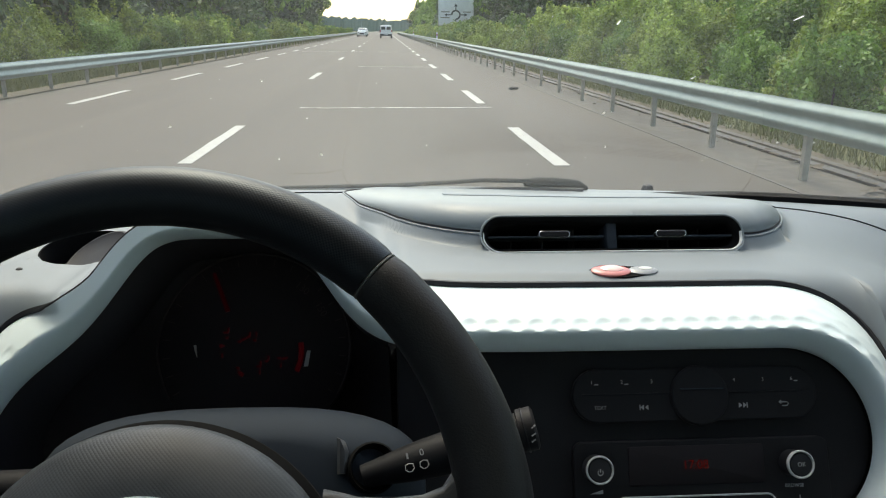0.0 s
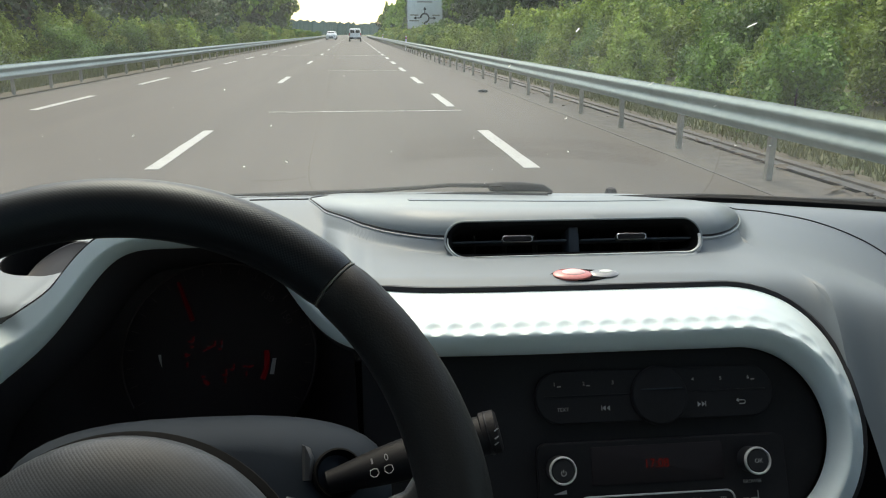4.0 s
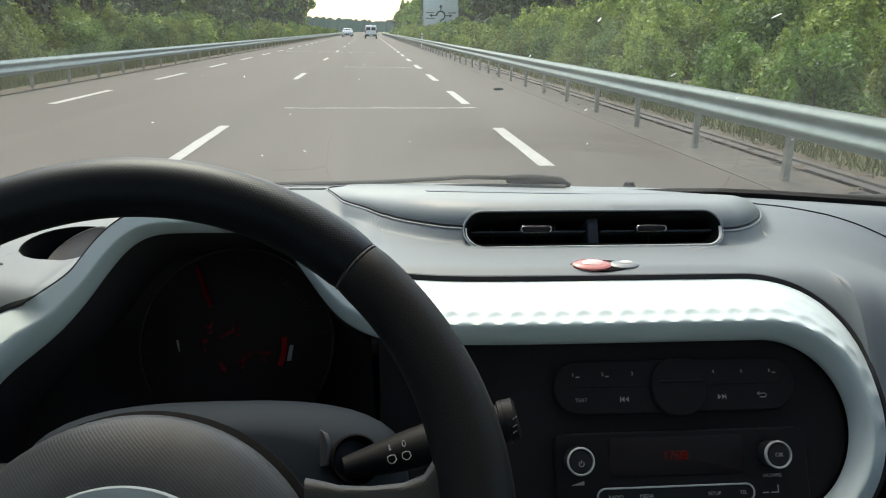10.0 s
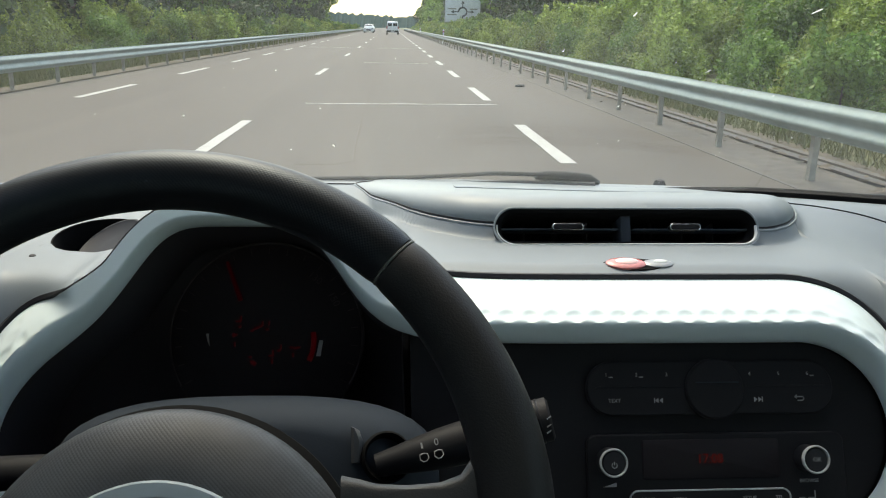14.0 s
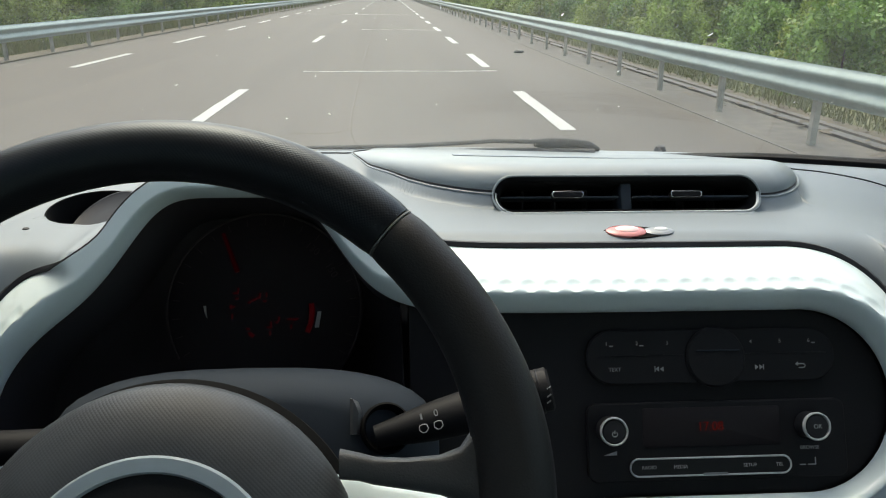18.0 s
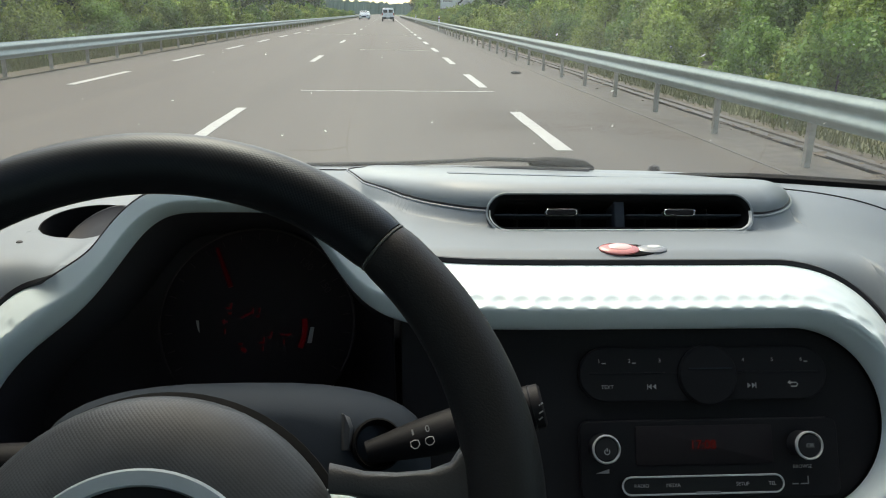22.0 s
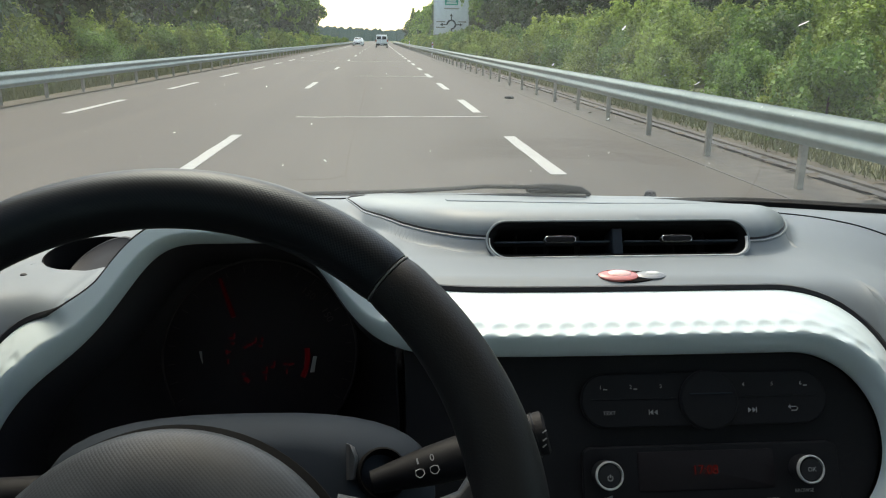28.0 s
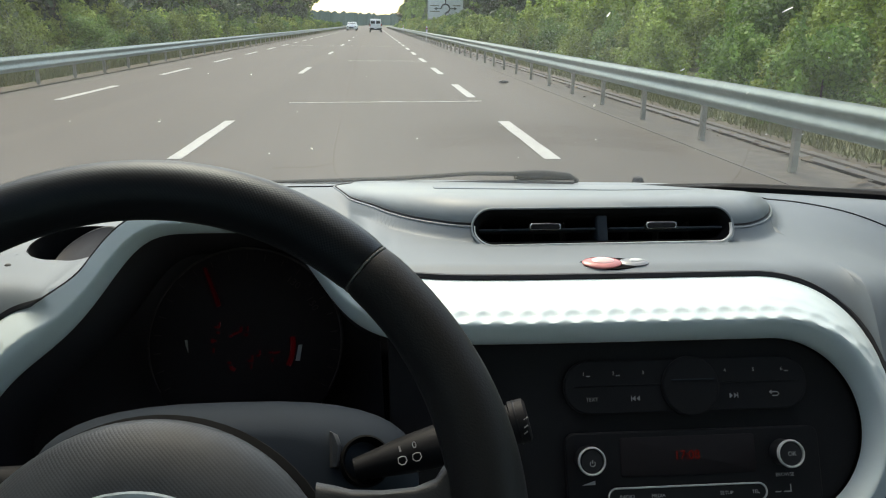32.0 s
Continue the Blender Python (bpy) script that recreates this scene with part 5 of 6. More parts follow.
# ---- hazard switch ----
def make_hazard():
    ob = thing("hazard_switch", (0.2, 0.669, 1.02), "red hazard light button beside a small grey lock button", "switch")
    za, zb = (pad_height(0.2, y, pad_front(0.2), *screen_base(0.2)) for y in (0.652, 0.672))
    m = Matrix.Translation((0.0, 0.662, (za + zb) / 2 + 0.0008)) @ pose(0, 0, 0, math.degrees(math.atan2(zb - za, 0.02)), 0, 0)
    around = [math.pi * 2 * i / 48 for i in range(48)]
    base = [(0.1925 + 0.0172 * math.cos(a), 0.0108 * math.sin(a)) for a in around]
    part("groove", plate([(0.2025 + 0.0288 * math.cos(a), 0.0002 + 0.0108 * math.sin(a) * (1 - 0.3 * max(0, math.cos(a)))) for a in around], [(0, -0.004), (0, 0.0004)], m), SEAL_BLACK, ob, "dark gap round the buttons")
    red = part("button", plate(base, [(-0.0006, 0), (-0.0006, 0.0014), (-0.0016, 0.0022), (-0.005, 0.0028)], m), RED, ob, "red hazard button")
    dome = [(0.1935 + 0.0095 * math.cos(a), 0.0012 + 0.0062 * math.sin(a)) for a in around]
    part("dome", plate(dome, [(0, 0.0022), (0, 0.003), (-0.0012, 0.0036), (-0.003, 0.004)], m), GLARE_DOME, red, "glossy dome on the button, paled for the glare on it")
    lock = [(0.2195 + 0.0125 * math.cos(a), 0.0002 + 0.0072 * math.sin(a)) for a in around]
    lk = part("lock_button", plate(lock, [(0, 0), (0, 0.0012), (-0.0016, 0.002), (-0.003, 0.0023)], m), SILVER, ob, "small grey lock button")
    part("lock_dome", plate([(0.2215 + 0.006 * math.cos(a), 0.0012 + 0.0035 * math.sin(a)) for a in around], [(0, 0.002), (-0.0006, 0.0028), (-0.0016, 0.0032)], m), RING, lk, "pale middle")


make_hazard()


# ---- radio ----
def make_radio():
    ob = thing("radio", (0.235, 0.56, 0.87), "black car radio with round chrome-ringed knobs and red display", "radio")
    F = FASCIA

    def at(u, v, w=0.0):
        return F @ Matrix.Translation((u, v, w))

    # upper key bank
    kb = part("key_bank", plate(rounded(0.19, 0.040, 0.0195), [(0, -0.012), (0, -0.003), (-0.0012, -0.0018)], at(0.2415, 0.0545)), BLACK_SOFT, ob, "black bank of station keys")
    part("bank_groove", box(-0.088, 0.088, -0.0005, 0.0005, -0.0022, -0.0012, 0.0002, 1, at(0.2415, 0.0555)), BLACK_GLOSS, kb)
    part("dial", turned([(0.0225, -0.012), (0.0225, 0.0), (0.021, 0.0015), (0.0, 0.0022)][:3] + [(0.006, 0.0024)], 40, at(0.2435, 0.0535)), BLACK_SOFT, kb, "round black middle key")
    part("dial_slot", box(-0.0165, 0.0165, -0.0005, 0.0005, 0.002, 0.0032, 0.0002, 1, at(0.2445, 0.0585)), SHROUD, kb)
    for i, (u, s) in enumerate(((0.1625, "1"), (0.1855, "2"), (0.2085, "3"), (0.2725, "4"), (0.295, "5"), (0.3175, "6"))):
        lettering("key_number", s, 0.0039, at(u - 0.001, 0.0645, -0.0013), ICON, kb)
        if s in "126":
            part("key_mark", box(0, 0.003, 0.0, 0.0008, 0, 0.0002, 0, 1, at(u + 0.001, 0.0625, -0.0014)), ICON, kb)
    lettering("key_word", "TEXT", 0.0039, at(0.1672, 0.0455, -0.0013), ICON, kb)
    for u, s in ((0.2005, -1), (0.2773, 1)):
        for dx in (-0.0022, 0.0012):
            tri = [(u + s * (dx - 0.0012), 0.0455 + 0.0019), (u + s * (dx - 0.0012), 0.0455 - 0.0019), (u + s * (dx + 0.0014), 0.0455)]
            part("skip_mark", plate(tri if s > 0 else tri[::-1], [(0, -0.0016), (0, -0.0011)], F), ICON, kb)
        part("skip_mark", box(u + s * 0.003 - 0.0003, u + s * 0.003 + 0.0003, 0.0435, 0.0475, -0.0016, -0.0011, 0, 1, F), ICON, kb)
    u, v = 0.3095, 0.046
    pts = [(u - 0.003, v + 0.0012), (u + 0.002, v + 0.0012), (u + 0.0032, v), (u + 0.002, v - 0.0016), (u - 0.002, v - 0.0016)]
    part("return_mark", tube([F @ Vector((a, b, -0.0012)) for a, b in pts], 0.00045, 6), ICON, kb)
    part("return_mark", plate([(u - 0.0045, v + 0.0012), (u - 0.0024, v - 0.0004), (u - 0.0024, v + 0.0028)], [(0, -0.0016), (0, -0.0011)], F), ICON, kb)

    # lower unit with display
    lower = part("lower_panel", plate(rounded(0.196, 0.057, 0.007), [(0, -0.012), (0, -0.004), (-0.001, -0.003)], at(0.2435, -0.0075)), BLACK_SOFT, ob, "black lower radio face")
    disp = part("display", plate(rounded(0.104, 0.0285, 0.002), [(0, -0.006), (0, -0.0026), (-0.0006, -0.0022)], at(0.2385, 0.0025)), DISPLAY, ob, "dark display with a red clock")
    lettering("clock_digits", "17:08", 0.0095, at(0.2375, 0.0025, -0.0020), GLOW_RED, disp, "red lit digits", 0.95)
    for u, word in ((0.1612, ""), (0.3115, "OK")):
        k = part("knob", turned([(0.0098, -0.004), (0.0096, 0.0095), (0.0088, 0.0098), (0.0088, 0.011), (0.0078, 0.012), (0.004, 0.0123)], 40, at(u, 0.0022)), BLACK, ob, "black round knob")
        part("knob_ring", turned([(0.0088, 0.009), (0.0101, 0.0095), (0.0104, 0.011), (0.0101, 0.0125), (0.0094, 0.0128), (0.009, 0.0122), (0.0087, 0.011)], 48, at(u, 0.0022)), RING, k, "bright silver ring")
        if word:
            lettering("knob_word", word, 0.0044, at(u, 0.0022, 0.0129), ICON, k)
        else:
            arc = [(u + 0.0019 * math.cos(radians(a)), 0.0006 + 0.0019 * math.sin(radians(a))) for a in range(125, 416, 20)]
            part("power_mark", tube([F @ Vector((a, b, 0.0129)) for a, b in arc], 0.0003, 5), ICON, k)
            part("power_mark", box(u - 0.0003, u + 0.0003, 0.0008, 0.0032, 0.0127, 0.0132, 0, 1, F), ICON, k)
    lettering("caption", "BROWSE", 0.0037, at(0.3125, -0.0145, -0.0028), ICON, lower)
    part("volume_mark", plate([(0.1565, -0.0165), (0.1665, -0.0165), (0.1665, -0.0135)], [(0, -0.0035), (0, -0.0027)], F), ICON, lower)
    pill = part("key_pill", plate(stadium(0.1205, 0.0125), [(0, -0.004), (0, -0.0005), (-0.001, 0.0006)], at(0.2355, -0.0255)), BLACK_GLOSS, ob, "long rounded menu key")
    part("pill_ring", tube([at(0.2355, -0.0255) @ Vector((a, b, 0.0003)) for a, b in stadium(0.1205, 0.0125)], 0.0007, 6, closed=True), RING, pill, "chrome outline")
    for u, wd in ((0.189, "RADIO"), (0.2125, "MEDIA"), (0.2645, "SETUP"), (0.287, "TEL")):
        lettering("menu_word", wd, 0.0036, at(u, -0.0255, 0.0008), ICON, pill)
    part("pill_notch", plate(rounded(0.0185, 0.0022, 0.001), [(0, 0), (0, 0.0009)], at(0.2385, -0.0312)), SILVER, pill)
    part("usb_mark", box(0.304, 0.3085, -0.0272, -0.0264, -0.0035, -0.0027, 0, 1, F), ICON, lower)
    part("usb_mark", box(0.3105, 0.3165, -0.0272, -0.0264, -0.0035, -0.0027, 0, 1, F), ICON, lower)
    part("usb_mark", box(0.3158, 0.3166, -0.0272, -0.0215, -0.0035, -0.0027, 0, 1, F), ICON, lower)


make_radio()


# ---- instruments ----
def make_cluster():
    ob = thing("instrument_cluster", (-0.11, 0.6, 0.95), "round dark instrument cluster with dim red symbols", "instrument cluster")
    F = FASCIA
    W = -0.075
    face = F @ Matrix.Translation((-0.1, 0.098, W))
    part("dial_face", turned([(0.079, -0.02), (0.079, 0.0), (0.077, 0.001), (0.01, 0.001)], 64, face), DISPLAY, ob, "dark round dial face")
    part("dial_ring", tube([face @ Vector((0.078 * math.cos(radians(a)), 0.078 * math.sin(radians(a)), 0.003)) for a in range(-30, 211, 5)], 0.001, 6), DIAL_GREY, ob, "thin dark bezel")
    for a in range(-30, 211, 12):
        r0, r1 = 0.069, 0.0745
        p, q = Vector((r0 * math.cos(radians(a)), r0 * math.sin(radians(a)), 0.0016)), Vector((r1 * math.cos(radians(a)), r1 * math.sin(radians(a)), 0.0016))
        part("scale_mark", tube([face @ p, face @ q], 0.0004, 4), DIAL_GREY, ob)
    for a, s in ((30, "150"), (52, "130")):
        lettering("scale_number", s, 0.0085, face @ Matrix.Translation((0.062 * math.cos(radians(a)), 0.062 * math.sin(radians(a)), 0.0015)) @ pose(0, 0, 0, 0, 0, a - 90), DIAL_GREY, ob)
    part("needle", tube([face @ Vector((-0.022, 0.03, 0.004)), face @ Vector((-0.034, 0.062, 0.004))], [0.0022, 0.0016], 6), GLOW_NEEDLE, ob, "dim red needle")
    rng = random.Random(3)
    for u, v, k in ((-0.006, 0.008, 7), (0.018, -0.012, 6), (-0.028, -0.002, 3), (-0.022, 0.012, 3), (-0.012, -0.02, 4), (0.004, -0.016, 3)):
        for _ in range(k):
            du, dv = rng.uniform(-0.008, 0.008) * (k > 4) + rng.uniform(-0.002, 0.002), rng.uniform(-0.004, 0.004)
            w, h = rng.choice(((0.0045, 0.0014), (0.0013, 0.0038), (0.0028, 0.0016)))
            part("lit_symbol", plate(rounded(w, h, 0.0003), [(0, 0.001), (0, 0.0016 + rng.uniform(0, 0.0003))], face @ Matrix.Translation((u + du, v + dv, 0))), GLOW_DIM, ob)
    arc = [(0.038 * math.cos(radians(a)), 0.038 * math.sin(radians(a)) - 0.003) for a in range(-26, 12, 6)]
    part("level_bar", tube([face @ Vector((a, b, 0.002)) for a, b in arc], 0.0022, 6), GLOW_DIM, ob, "red level bar")
    # two white reflections in the instruments, built as pale plates
    part("reflection_mark", plate([(-0.0475, 0.003), (-0.0465, -0.007), (-0.0485, -0.002), (-0.0495, 0.003)], [(0, 0.001), (0, 0.002)], face), ICON, ob)
    part("reflection_mark", plate([(0.040, -0.016), (0.0435, -0.016), (0.0455, -0.003), (0.0425, -0.003)], [(0, 0.001), (0, 0.002)], face), ICON, ob)


make_cluster()


# ---- steering ----
TILT_W = radians(31.4)
WHEEL = Matrix.Translation((-0.111, 0.3753, 0.9863)) @ Matrix(((1, 0, 0, 0), (0, math.sin(TILT_W), -math.cos(TILT_W), 0), (0, math.cos(TILT_W), math.sin(TILT_W), 0), (0, 0, 0, 1)))


def rim_arc(name, a0, a1, mat, parent, label):
    R, r, r2 = 0.1683, 0.0157, 0.0138
    n, k = max(8, int(abs(a1 - a0) / 1.5)), 28
    v, f = [], []
    for i in range(n + 1):
        a = radians(a0 + (a1 - a0) * i / n)
        end = min(i, n - i)
        right = abs((math.degrees(a) - 90 + 180) % 360 - 180)      # away from the top
        out = 0.0032 * smooth01(40, 95, right) * (math.cos(a) > 0)
        thick = r + 0.003 * smooth01(42, 88, right) * (1 - smooth01(112, 150, right))
        rr = thick * (0.95 if end == 0 else 0.99 if end == 1 else 1.0)
        for j in range(k):
            b = 2 * math.pi * j / k
            rad = R + out + rr * math.cos(b)
            v.append(WHEEL @ Vector((rad * math.cos(a), rad * math.sin(a), rr * r2 / r * math.sin(b))))
    for i in range(n):
        for j in range(k):
            f.append((i * k + j, i * k + (j + 1) % k, (i + 1) * k + (j + 1) % k, (i + 1) * k + j))
    f += [tuple(range(k))[::-1], tuple(range(n * k, n * k + k))]
    ob = mesh_part(name, v, f, mat, parent, label)
    uv = ob.data.uv_layers.new(name="map")
    ln = radians(abs(a1 - a0)) * R / 0.0014
    for poly in ob.data.polygons:
        for li in poly.loop_indices:
            idx = ob.data.loops[li].vertex_index
            i, j = divmod(idx, k)
            js = j
            if poly.index < n * k and poly.index % k == k - 1 and j == 0:
                js = k
            uv.data[li].uv = (ln * i / n, js / k * 2 * math.pi * r / 0.0014)
    return ob


def make_wheel():
    ob = thing("steering_wheel", WHEEL.translation, "black leather steering wheel with perforated upper rim", "steering wheel")
    seam = 47.6
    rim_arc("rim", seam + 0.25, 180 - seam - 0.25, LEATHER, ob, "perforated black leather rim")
    rim_arc("grip", -28, seam - 0.55, GRAIN, ob, "grained leather grip")
    rim_arc("grip", 180 - seam + 0.55, 208, GRAIN, ob, "grained leather grip")
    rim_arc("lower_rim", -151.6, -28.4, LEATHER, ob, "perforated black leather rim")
    for a in (seam - 0.15, 180 - seam + 0.15):
        seat = WHEEL @ Matrix.Rotation(radians(a), 4, "Z") @ Matrix.Translation((0.1683, 0, 0)) @ Matrix.Rotation(radians(90), 4, "X")
        part("rim_seam", turned([(0.0143, -0.0008), (0.0152, -0.0004), (0.0152, 0.0004), (0.0143, 0.0008)], 32, seat, 1.0, 0.88), SEAM_GREY, ob, "thin pale seam ring between the leathers")
    hub_c = WHEEL @ Matrix.Translation((0.0065, -0.041, -0.012))
    prof = [(0.085, -0.02), (0.0935, -0.008), (0.0945, -0.002), (0.093, 0.004), (0.0885, 0.0105), (0.081, 0.0165), (0.071, 0.021), (0.0625, 0.0235)]
    hub = part("hub_cover", turned(prof, 72, hub_c), HUBMAT, ob, "domed black airbag cover")
    uv = hub.data.uv_layers.new(name="map")
    inv = hub_c.inverted() @ Matrix.Translation(WHEEL.translation)
    for li in hub.data.loops:
        p = inv @ hub.data.vertices[li.vertex_index].co
        uv.data[li.index].uv = (p.x / 0.00145, p.y / 0.00145)
    part("hub_gap", turned([(0.093, -0.03), (0.0975, -0.022), (0.0975, -0.016), (0.094, -0.012)], 72, hub_c), SEAL_BLACK, ob)
    part("emblem_ring", turned([(0.061, 0.0225), (0.061, 0.0245), (0.06, 0.0258), (0.054, 0.0258), (0.053, 0.0245), (0.053, 0.0225)], 72, hub_c, close=False), HUB_RING, hub, "pale blue-grey ring")
    part("emblem_disc", turned([(0.053, 0.021), (0.053, 0.0235), (0.049, 0.0245), (0.01, 0.0255)], 64, hub_c), BLACK_SOFT, hub, "dark middle disc")
    for s in (1, -1):
        top = [(0.083, 0.0205), (0.092, 0.0185), (0.105, 0.0165), (0.12, 0.0155), (0.136, 0.0165), (0.146, 0.02), (0.153, 0.03), (0.168, 0.036)]
        bot = [(0.083, 0.0065), (0.092, 0.0055), (0.105, 0.0035), (0.12, 0.001), (0.136, -0.002), (0.146, -0.006), (0.153, -0.011), (0.168, -0.015)]
        spoke_solid("spoke", top, bot, s, (-0.014, 0.004), LIT_SPOKE, ob, "black padded spoke")
        top = [(0.08, 0.0088), (0.092, 0.0066), (0.105, 0.0042), (0.125, 0.0005), (0.148, -0.006)]
        bot = [(0.08, -0.046), (0.092, -0.045), (0.105, -0.043), (0.125, -0.04), (0.142, -0.036)]
        spoke_insert(top, bot, s, ob)
    part("column", tube([WHEEL @ Vector((0, -0.02, -0.03)), WHEEL @ Vector((0, -0.02, -0.3))], 0.03, 16), BLACK, ob)


def spoke_insert(top, bot, s, parent):
    """A white wedge whose face leans back towards its upper edge."""
    bm = bmesh.new()
    rows = []
    for q, z in ((0.0, -0.03), (0.02, -0.0195), (0.08, -0.0165), (0.5, -0.004), (0.9, 0.004), (1.0, -0.006)):
        rows.append([bm.verts.new(WHEEL @ Vector((s * (a + (c - a) * q) + 0.006 * (a < 0.1), b + (d - b) * q, z))) for (a, b), (c, d) in zip(top, bot)])
    for a, b in zip(rows, rows[1:]):
        for i in range(len(top) - 1):
            bm.faces.new((a[i], a[i + 1], b[i + 1], b[i]))
    part("spoke_insert", bm, TRIM, parent, "white spoke insert")


def spoke_solid(name, top, bot, s, depth, mat, parent, label):
    bm = bmesh.new()
    outline = [(s * a + 0.006 * (a < 0.1), b) for a, b in top] + [(s * a + 0.006 * (a < 0.1), b) for a, b in reversed(bot)]
    cx = sum(a for a, b in outline) / len(outline)
    cy = sum(b for a, b in outline) / len(outline)
    rings = []
    for z, k in ((depth[0], 0.8), (depth[0] + 0.004, 0.95), (depth[1] - 0.009, 1.0), (depth[1] - 0.005, 0.96), (depth[1] - 0.002, 0.86), (depth[1] - 0.0005, 0.7), (depth[1], 0.45)):
        rings.append([bm.verts.new(WHEEL @ Vector((a, cy + (b - cy) * k, z))) for a, b in outline])
    n = len(outline)
    for a, b in zip(rings, rings[1:]):
        for i in range(n):
            bm.faces.new((a[i], a[(i + 1) % n], b[(i + 1) % n], b[i]))
    bm.faces.new(rings[0][::-1])
    bm.faces.new(rings[-1])
    part(name, bm, mat, parent, label)


make_wheel()


def make_column():
    ob = thing("steering_column_cover", (-0.11, 0.5, 0.9), "dark grey plastic steering column cover behind the wheel", "column cover")
    F = FASCIA
    n = 40
    bm = bmesh.new()
    rings = []
    for w, k in ((-0.09, 0.68), (-0.05, 0.78), (-0.03, 0.84), (-0.01, 0.91), (0.006, 0.965), (0.015, 0.99), (0.021, 1.0), (0.027, 0.992), (0.034, 0.965), (0.042, 0.91), (0.049, 0.825), (0.0545, 0.72), (0.057, 0.62)):
        ring = []
        for i in range(n):
            a = 2 * math.pi * i / n
            cu, cv = math.cos(a), math.sin(a)
            u = -0.096 + 0.131 * k * math.copysign(abs(cu) ** 0.72, cu)
            v = -0.004 + 0.057 * k * math.copysign(abs(cv) ** 0.7, cv)
            ring.append(bm.verts.new(F @ Vector((u, v, w))))
        rings.append(ring)
    for a, b in zip(rings, rings[1:]):
        for i in range(n):
            bm.faces.new((a[i], a[(i + 1) % n], b[(i + 1) % n], b[i]))
    bm.faces.new(rings[0][::-1])
    bm.faces.new(rings[-1])
    part("upper_shell", bm, SHROUD, ob)
    part("stalk_socket", turned([(0.0165, -0.03), (0.0168, 0.0), (0.0155, 0.0015), (0.013, -0.004), (0.006, -0.008)], 28, F @ Matrix.Translation((-0.001, 0.0135, 0.0565)) @ pose(0, 0, 0, -10, 14, 0)), SEAL_BLACK, ob, "dark round opening for the stalk")
    part("socket_facet", plate([(-0.0245, 0.033), (-0.0245, 0.01), (-0.0185, 0.01), (-0.017, 0.024), (-0.0195, 0.0305)], [(0, 0.03), (0, 0.0575), (-0.002, 0.0598)], F), LIT_FACET, ob, "raised facet beside the stalk")
    # wiper stalk
    st = thing("wiper_stalk", F @ Vector((0.0, 0.018, 0.06)), "black wiper stalk with small white symbols", "control stalk")
    p = [F @ Vector((-0.008 + 0.11 * i / 8, 0.0085 + 0.0268 * i / 8, 0.06)) for i in range(9)]
    part("arm", tube(p, [0.0075, 0.0095, 0.0118, 0.0135, 0.0145, 0.015, 0.015, 0.0145, 0.013], 20, 0.95), STALK, st)
    end = part("end_ring", turned([(0.0125, -0.004), (0.0145, -0.003), (0.0145, 0.0065), (0.012, 0.008)], 24, F @ Matrix.Translation((0.099, 0.0352, 0.06)) @ pose(0, 0, 0, 0, 80, 13)), BLACK_SOFT, st, "turning end ring")
    part("ring_edge", turned([(0.0147, -0.0008), (0.015, 0), (0.0147, 0.0008)], 24, F @ Matrix.Translation((0.0995, 0.0352, 0.06)) @ pose(0, 0, 0, 0, 80, 13)), BLACK_GLOSS, end)
    for dv in (-0.006, -0.002, 0.003):
        part("ring_mark", box(-0.0016, 0.0016, -0.0004, 0.0004, -0.0002, 0.0005, 0, 1, F @ Matrix.Translation((0.1025, 0.0352 + dv, 0.06 + math.sqrt(0.0149 ** 2 - dv * dv))) @ pose(0, 0, 0, 0, 0, 35)), ICON, end)
    fr = F @ Matrix.Translation((0.031, 0.0195, 0.0738)) @ pose(0, 0, 0, -8, 0, 12)
    lettering("stalk_number", "0", 0.006, fr @ Matrix.Translation((0.0, 0.0045, 0)), ICON, st)
    part("drop_mark", box(-0.0006, 0.0006, -0.0018, 0.0018, -0.0002, 0.0004, 0, 1, fr @ Matrix.Translation((-0.0095, 0.0045, 0))), ICON, st)
    for dx in (-0.0095, 0.0):
        pts = [(dx - 0.0024, -0.001), (dx - 0.0028, -0.0038), (dx - 0.001, -0.0055), (dx + 0.001, -0.0055), (dx + 0.0028, -0.0038), (dx + 0.0024, -0.001), (dx, -0.0004)]
        part("wiper_mark", tube([fr @ Vector((a, b, 0.0001)) for a, b in pts], 0.00032, 5, closed=True), ICON, st)
    ls = thing("light_stalk", F @ Vector((-0.2, -0.05, 0.06)), "black light stalk beside the column", "control stalk")
    p = [F @ Vector((-0.19 - 0.13 * i / 6, 0.01 - 0.006 * i / 6, 0.06)) for i in range(7)]
    part("arm", tube(p, [0.012, 0.012, 0.0125, 0.013, 0.0135, 0.0135, 0.012], 18, 0.8), STALK, ls)


make_column()


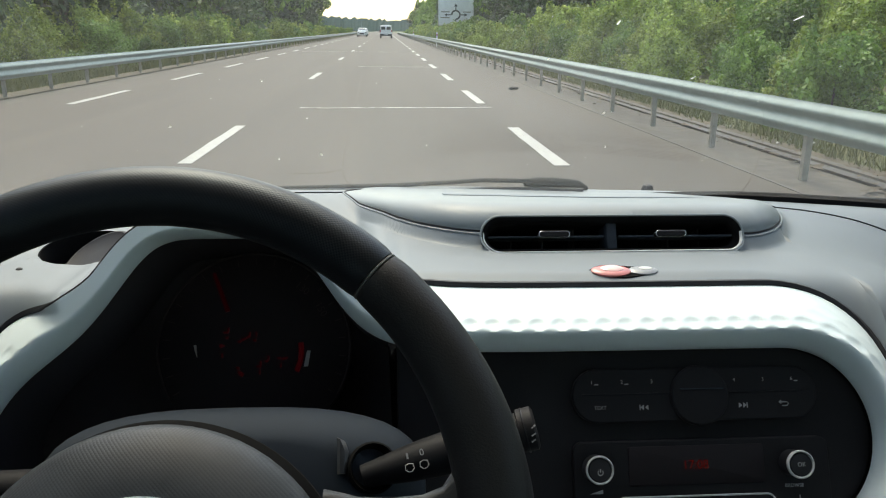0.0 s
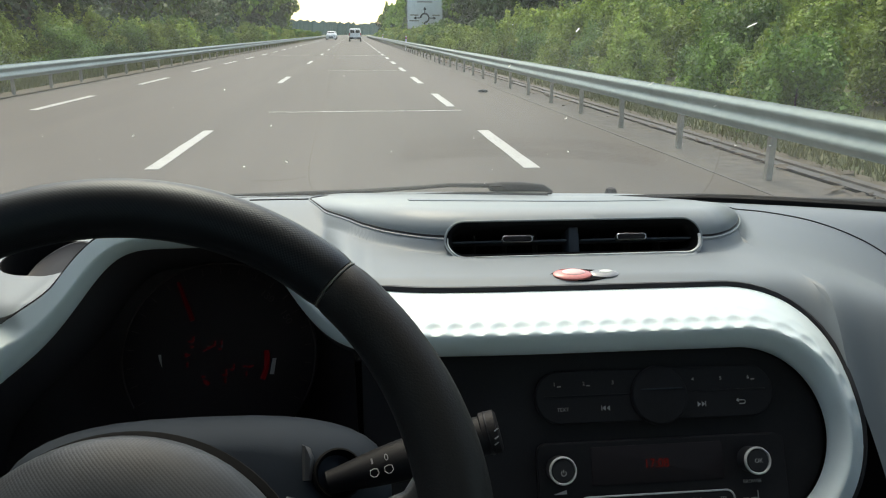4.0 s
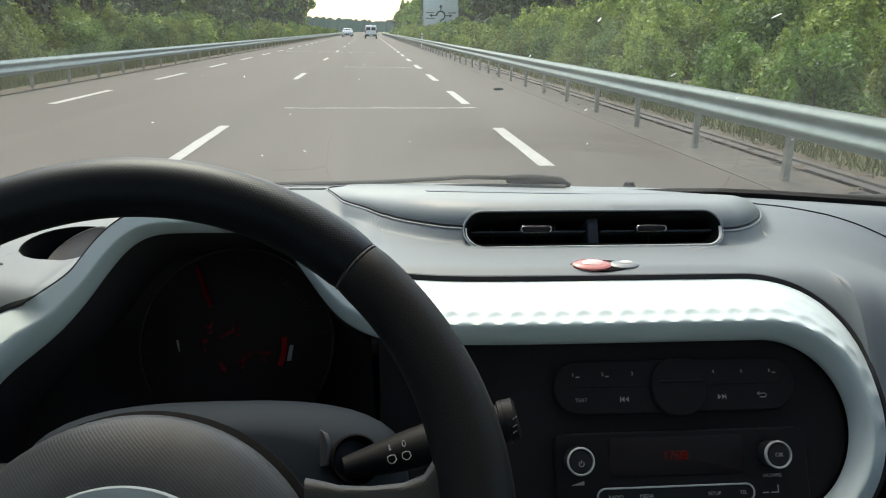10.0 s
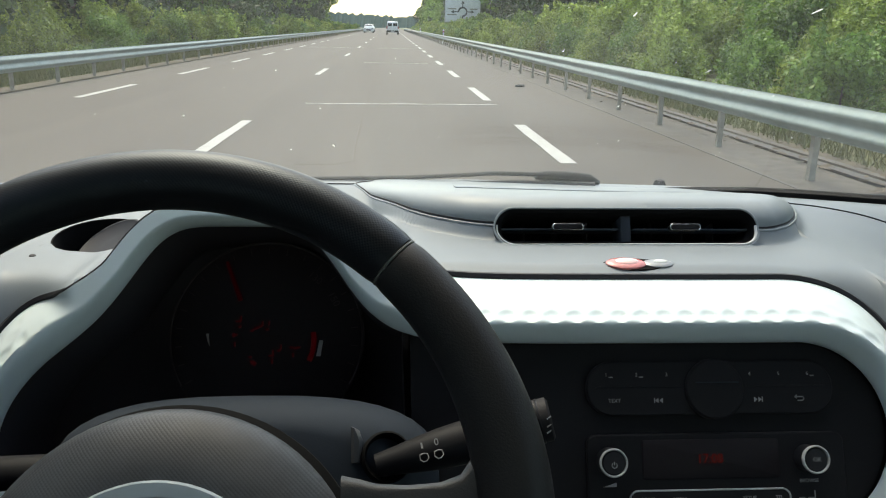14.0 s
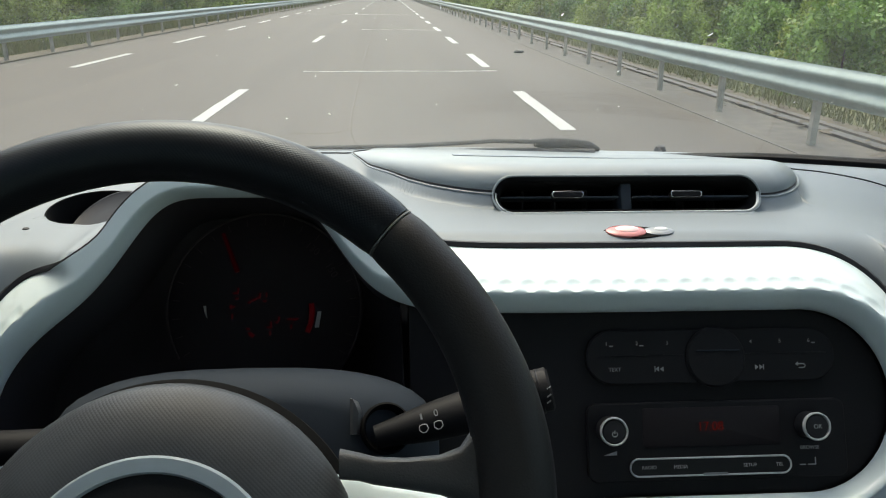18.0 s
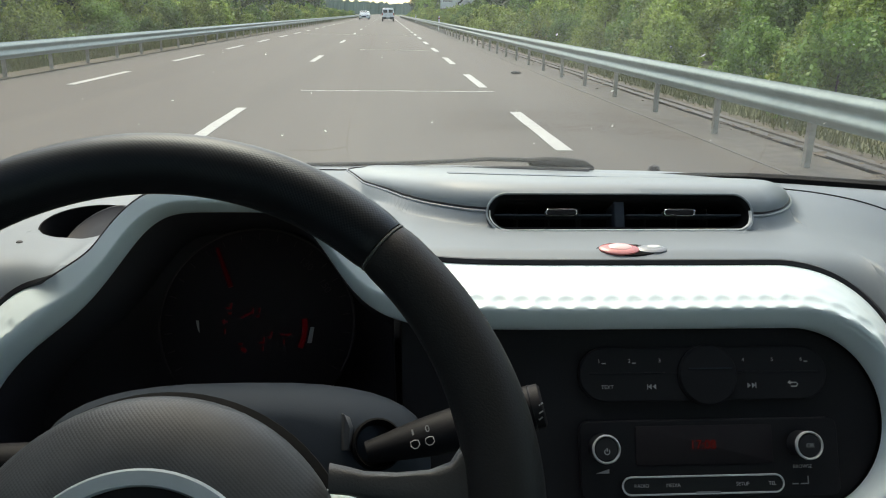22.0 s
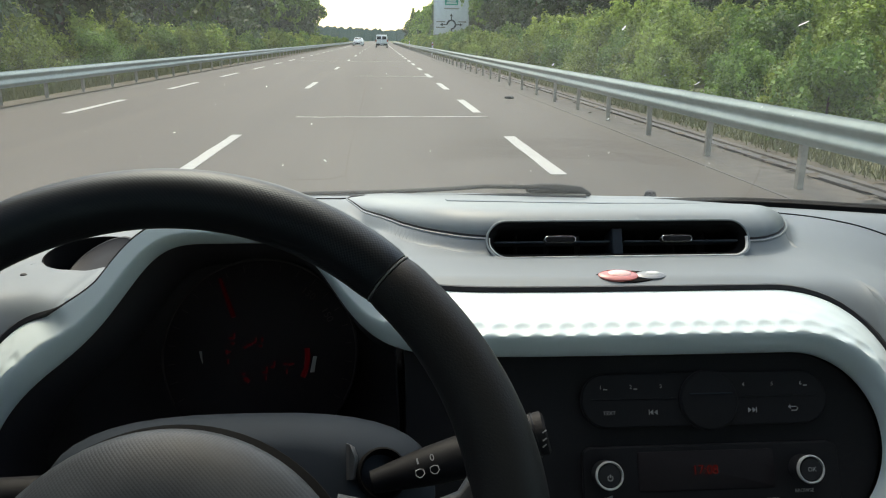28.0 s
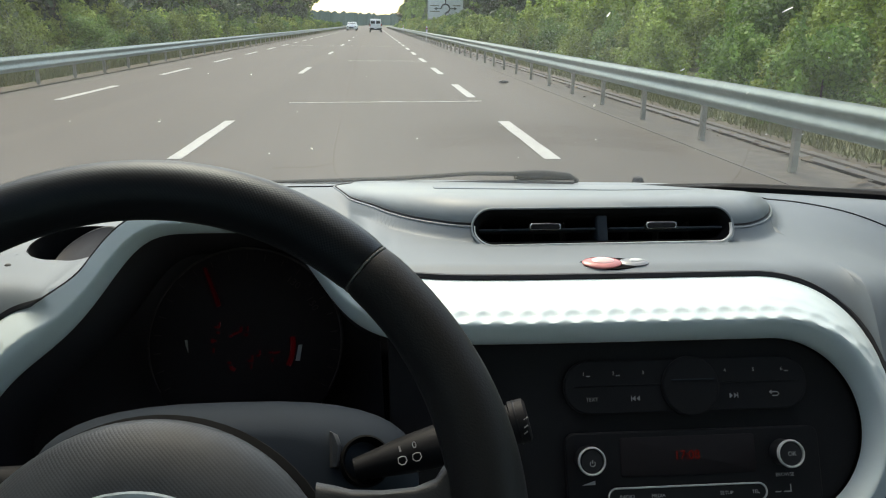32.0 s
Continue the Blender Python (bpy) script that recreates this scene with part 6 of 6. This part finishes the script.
# ---- things on and beyond the pad ----
def make_side_vent():
    ob = thing("side_air_vent", (-0.262, 0.74, 1.02), "dark round side air vent set in the dashboard top", "air vent")
    m = SIDE_VENT
    part("cup", turned([(0.0415, -0.03), (0.042, 0.0006), (0.0415, 0.0014), (0.0405, 0.0012), (0.0395, -0.004), (0.036, -0.03), (0.02, -0.034)], 48, m), SEAL_BLACK, ob, "dark round cup")
    flap = m @ pose(0.006, -0.004, -0.004, 10, -24, 0)
    part("flap", turned([(0.032, -0.004), (0.0335, -0.001), (0.033, 0.0008), (0.031, 0.0012), (0.029, 0.0), (0.01, -0.001)], 44, flap), BLACK, ob, "dark grey turning flap")
    part("flap_edge", tube([flap @ Vector((0.0325 * math.cos(radians(a)), 0.0325 * math.sin(radians(a)), 0.001)) for a in range(180, 331, 6)], 0.0008, 6), SILVER, ob, "bright rim of the flap")
    s = thing("light_sensor", (-0.29, 0.692, 1.02), "tiny dark sensor dot in the dashboard top", "sensor")
    z = pad_height(-0.29, 0.692, pad_front(-0.29), *screen_base(-0.29))
    part("dome", turned([(0.0026, -0.004), (0.0026, 0.0006), (0.0015, 0.0014)], 14, Matrix.Translation((-0.29, 0.692, z))), BLACK, s)


make_side_vent()


def on_screen(x, s, off):
    """A point off the outside of the windscreen by some metres."""
    c = Vector(screen_point(x, s))
    ax = Vector(screen_point(x + 0.01, s)) - c
    ay = Vector(screen_point(x, s + 0.02)) - c
    nn = ax.cross(ay).normalized()
    if nn.y < 0:
        nn = -nn
    return c + nn * off


def make_wipers():
    ob = thing("wiper", on_screen(0.1, 0.0, 0.01), "black windscreen wiper resting at the foot of the glass", "wiper", "windscreen wipers")
    arm = [on_screen(-0.36, 0.002, 0.012), on_screen(-0.15, 0.002, 0.013), on_screen(0.02, 0.01, 0.014), on_screen(0.09, 0.02, 0.015), on_screen(0.13, 0.027, 0.016), on_screen(0.2, 0.028, 0.016)]
    part("arm", tube(arm, [0.006, 0.0055, 0.005, 0.005, 0.005, 0.0055], 10, 0.55), WIPER, ob)
    blk = [on_screen(0.185, 0.024, 0.015), on_screen(0.2, 0.022, 0.016), on_screen(0.225, 0.021, 0.016), on_screen(0.255, 0.019, 0.015), on_screen(0.268, 0.014, 0.012)]
    part("blade_end", tube(blk, [0.006, 0.0085, 0.0095, 0.0085, 0.004], 12, 0.8), WIPER, ob)
    bl = [on_screen(-0.4 + 0.66 * i / 12, 0.006 + 0.02 * smooth01(0.5, 1, i / 12), 0.004) for i in range(13)]
    part("rubber_blade", tube(bl, 0.0042, 8), RUBBER, ob)
    o2 = thing("wiper", on_screen(0.7, 0.0, 0.01), "second black wiper low at the glass edge", "wiper", "windscreen wipers")
    arm = [on_screen(0.36, 0.0, 0.012), on_screen(0.5, 0.006, 0.012), on_screen(0.62, 0.012, 0.014), on_screen(0.72, 0.018, 0.016), on_screen(0.86, 0.022, 0.014)]
    part("arm", tube(arm, [0.004, 0.006, 0.008, 0.009, 0.009], 10, 0.7), WIPER, o2)
    nz = thing("washer_nozzle", on_screen(0.35, 0.0, 0.03), "small black washer nozzle on the cowl", "washer nozzle")
    part("nozzle", turned([(0.008, -0.02), (0.008, 0.004), (0.006, 0.009), (0.002, 0.011)], 16, Matrix.Translation(on_screen(0.352, -0.012, 0.02))), BLACK, nz)


make_wipers()
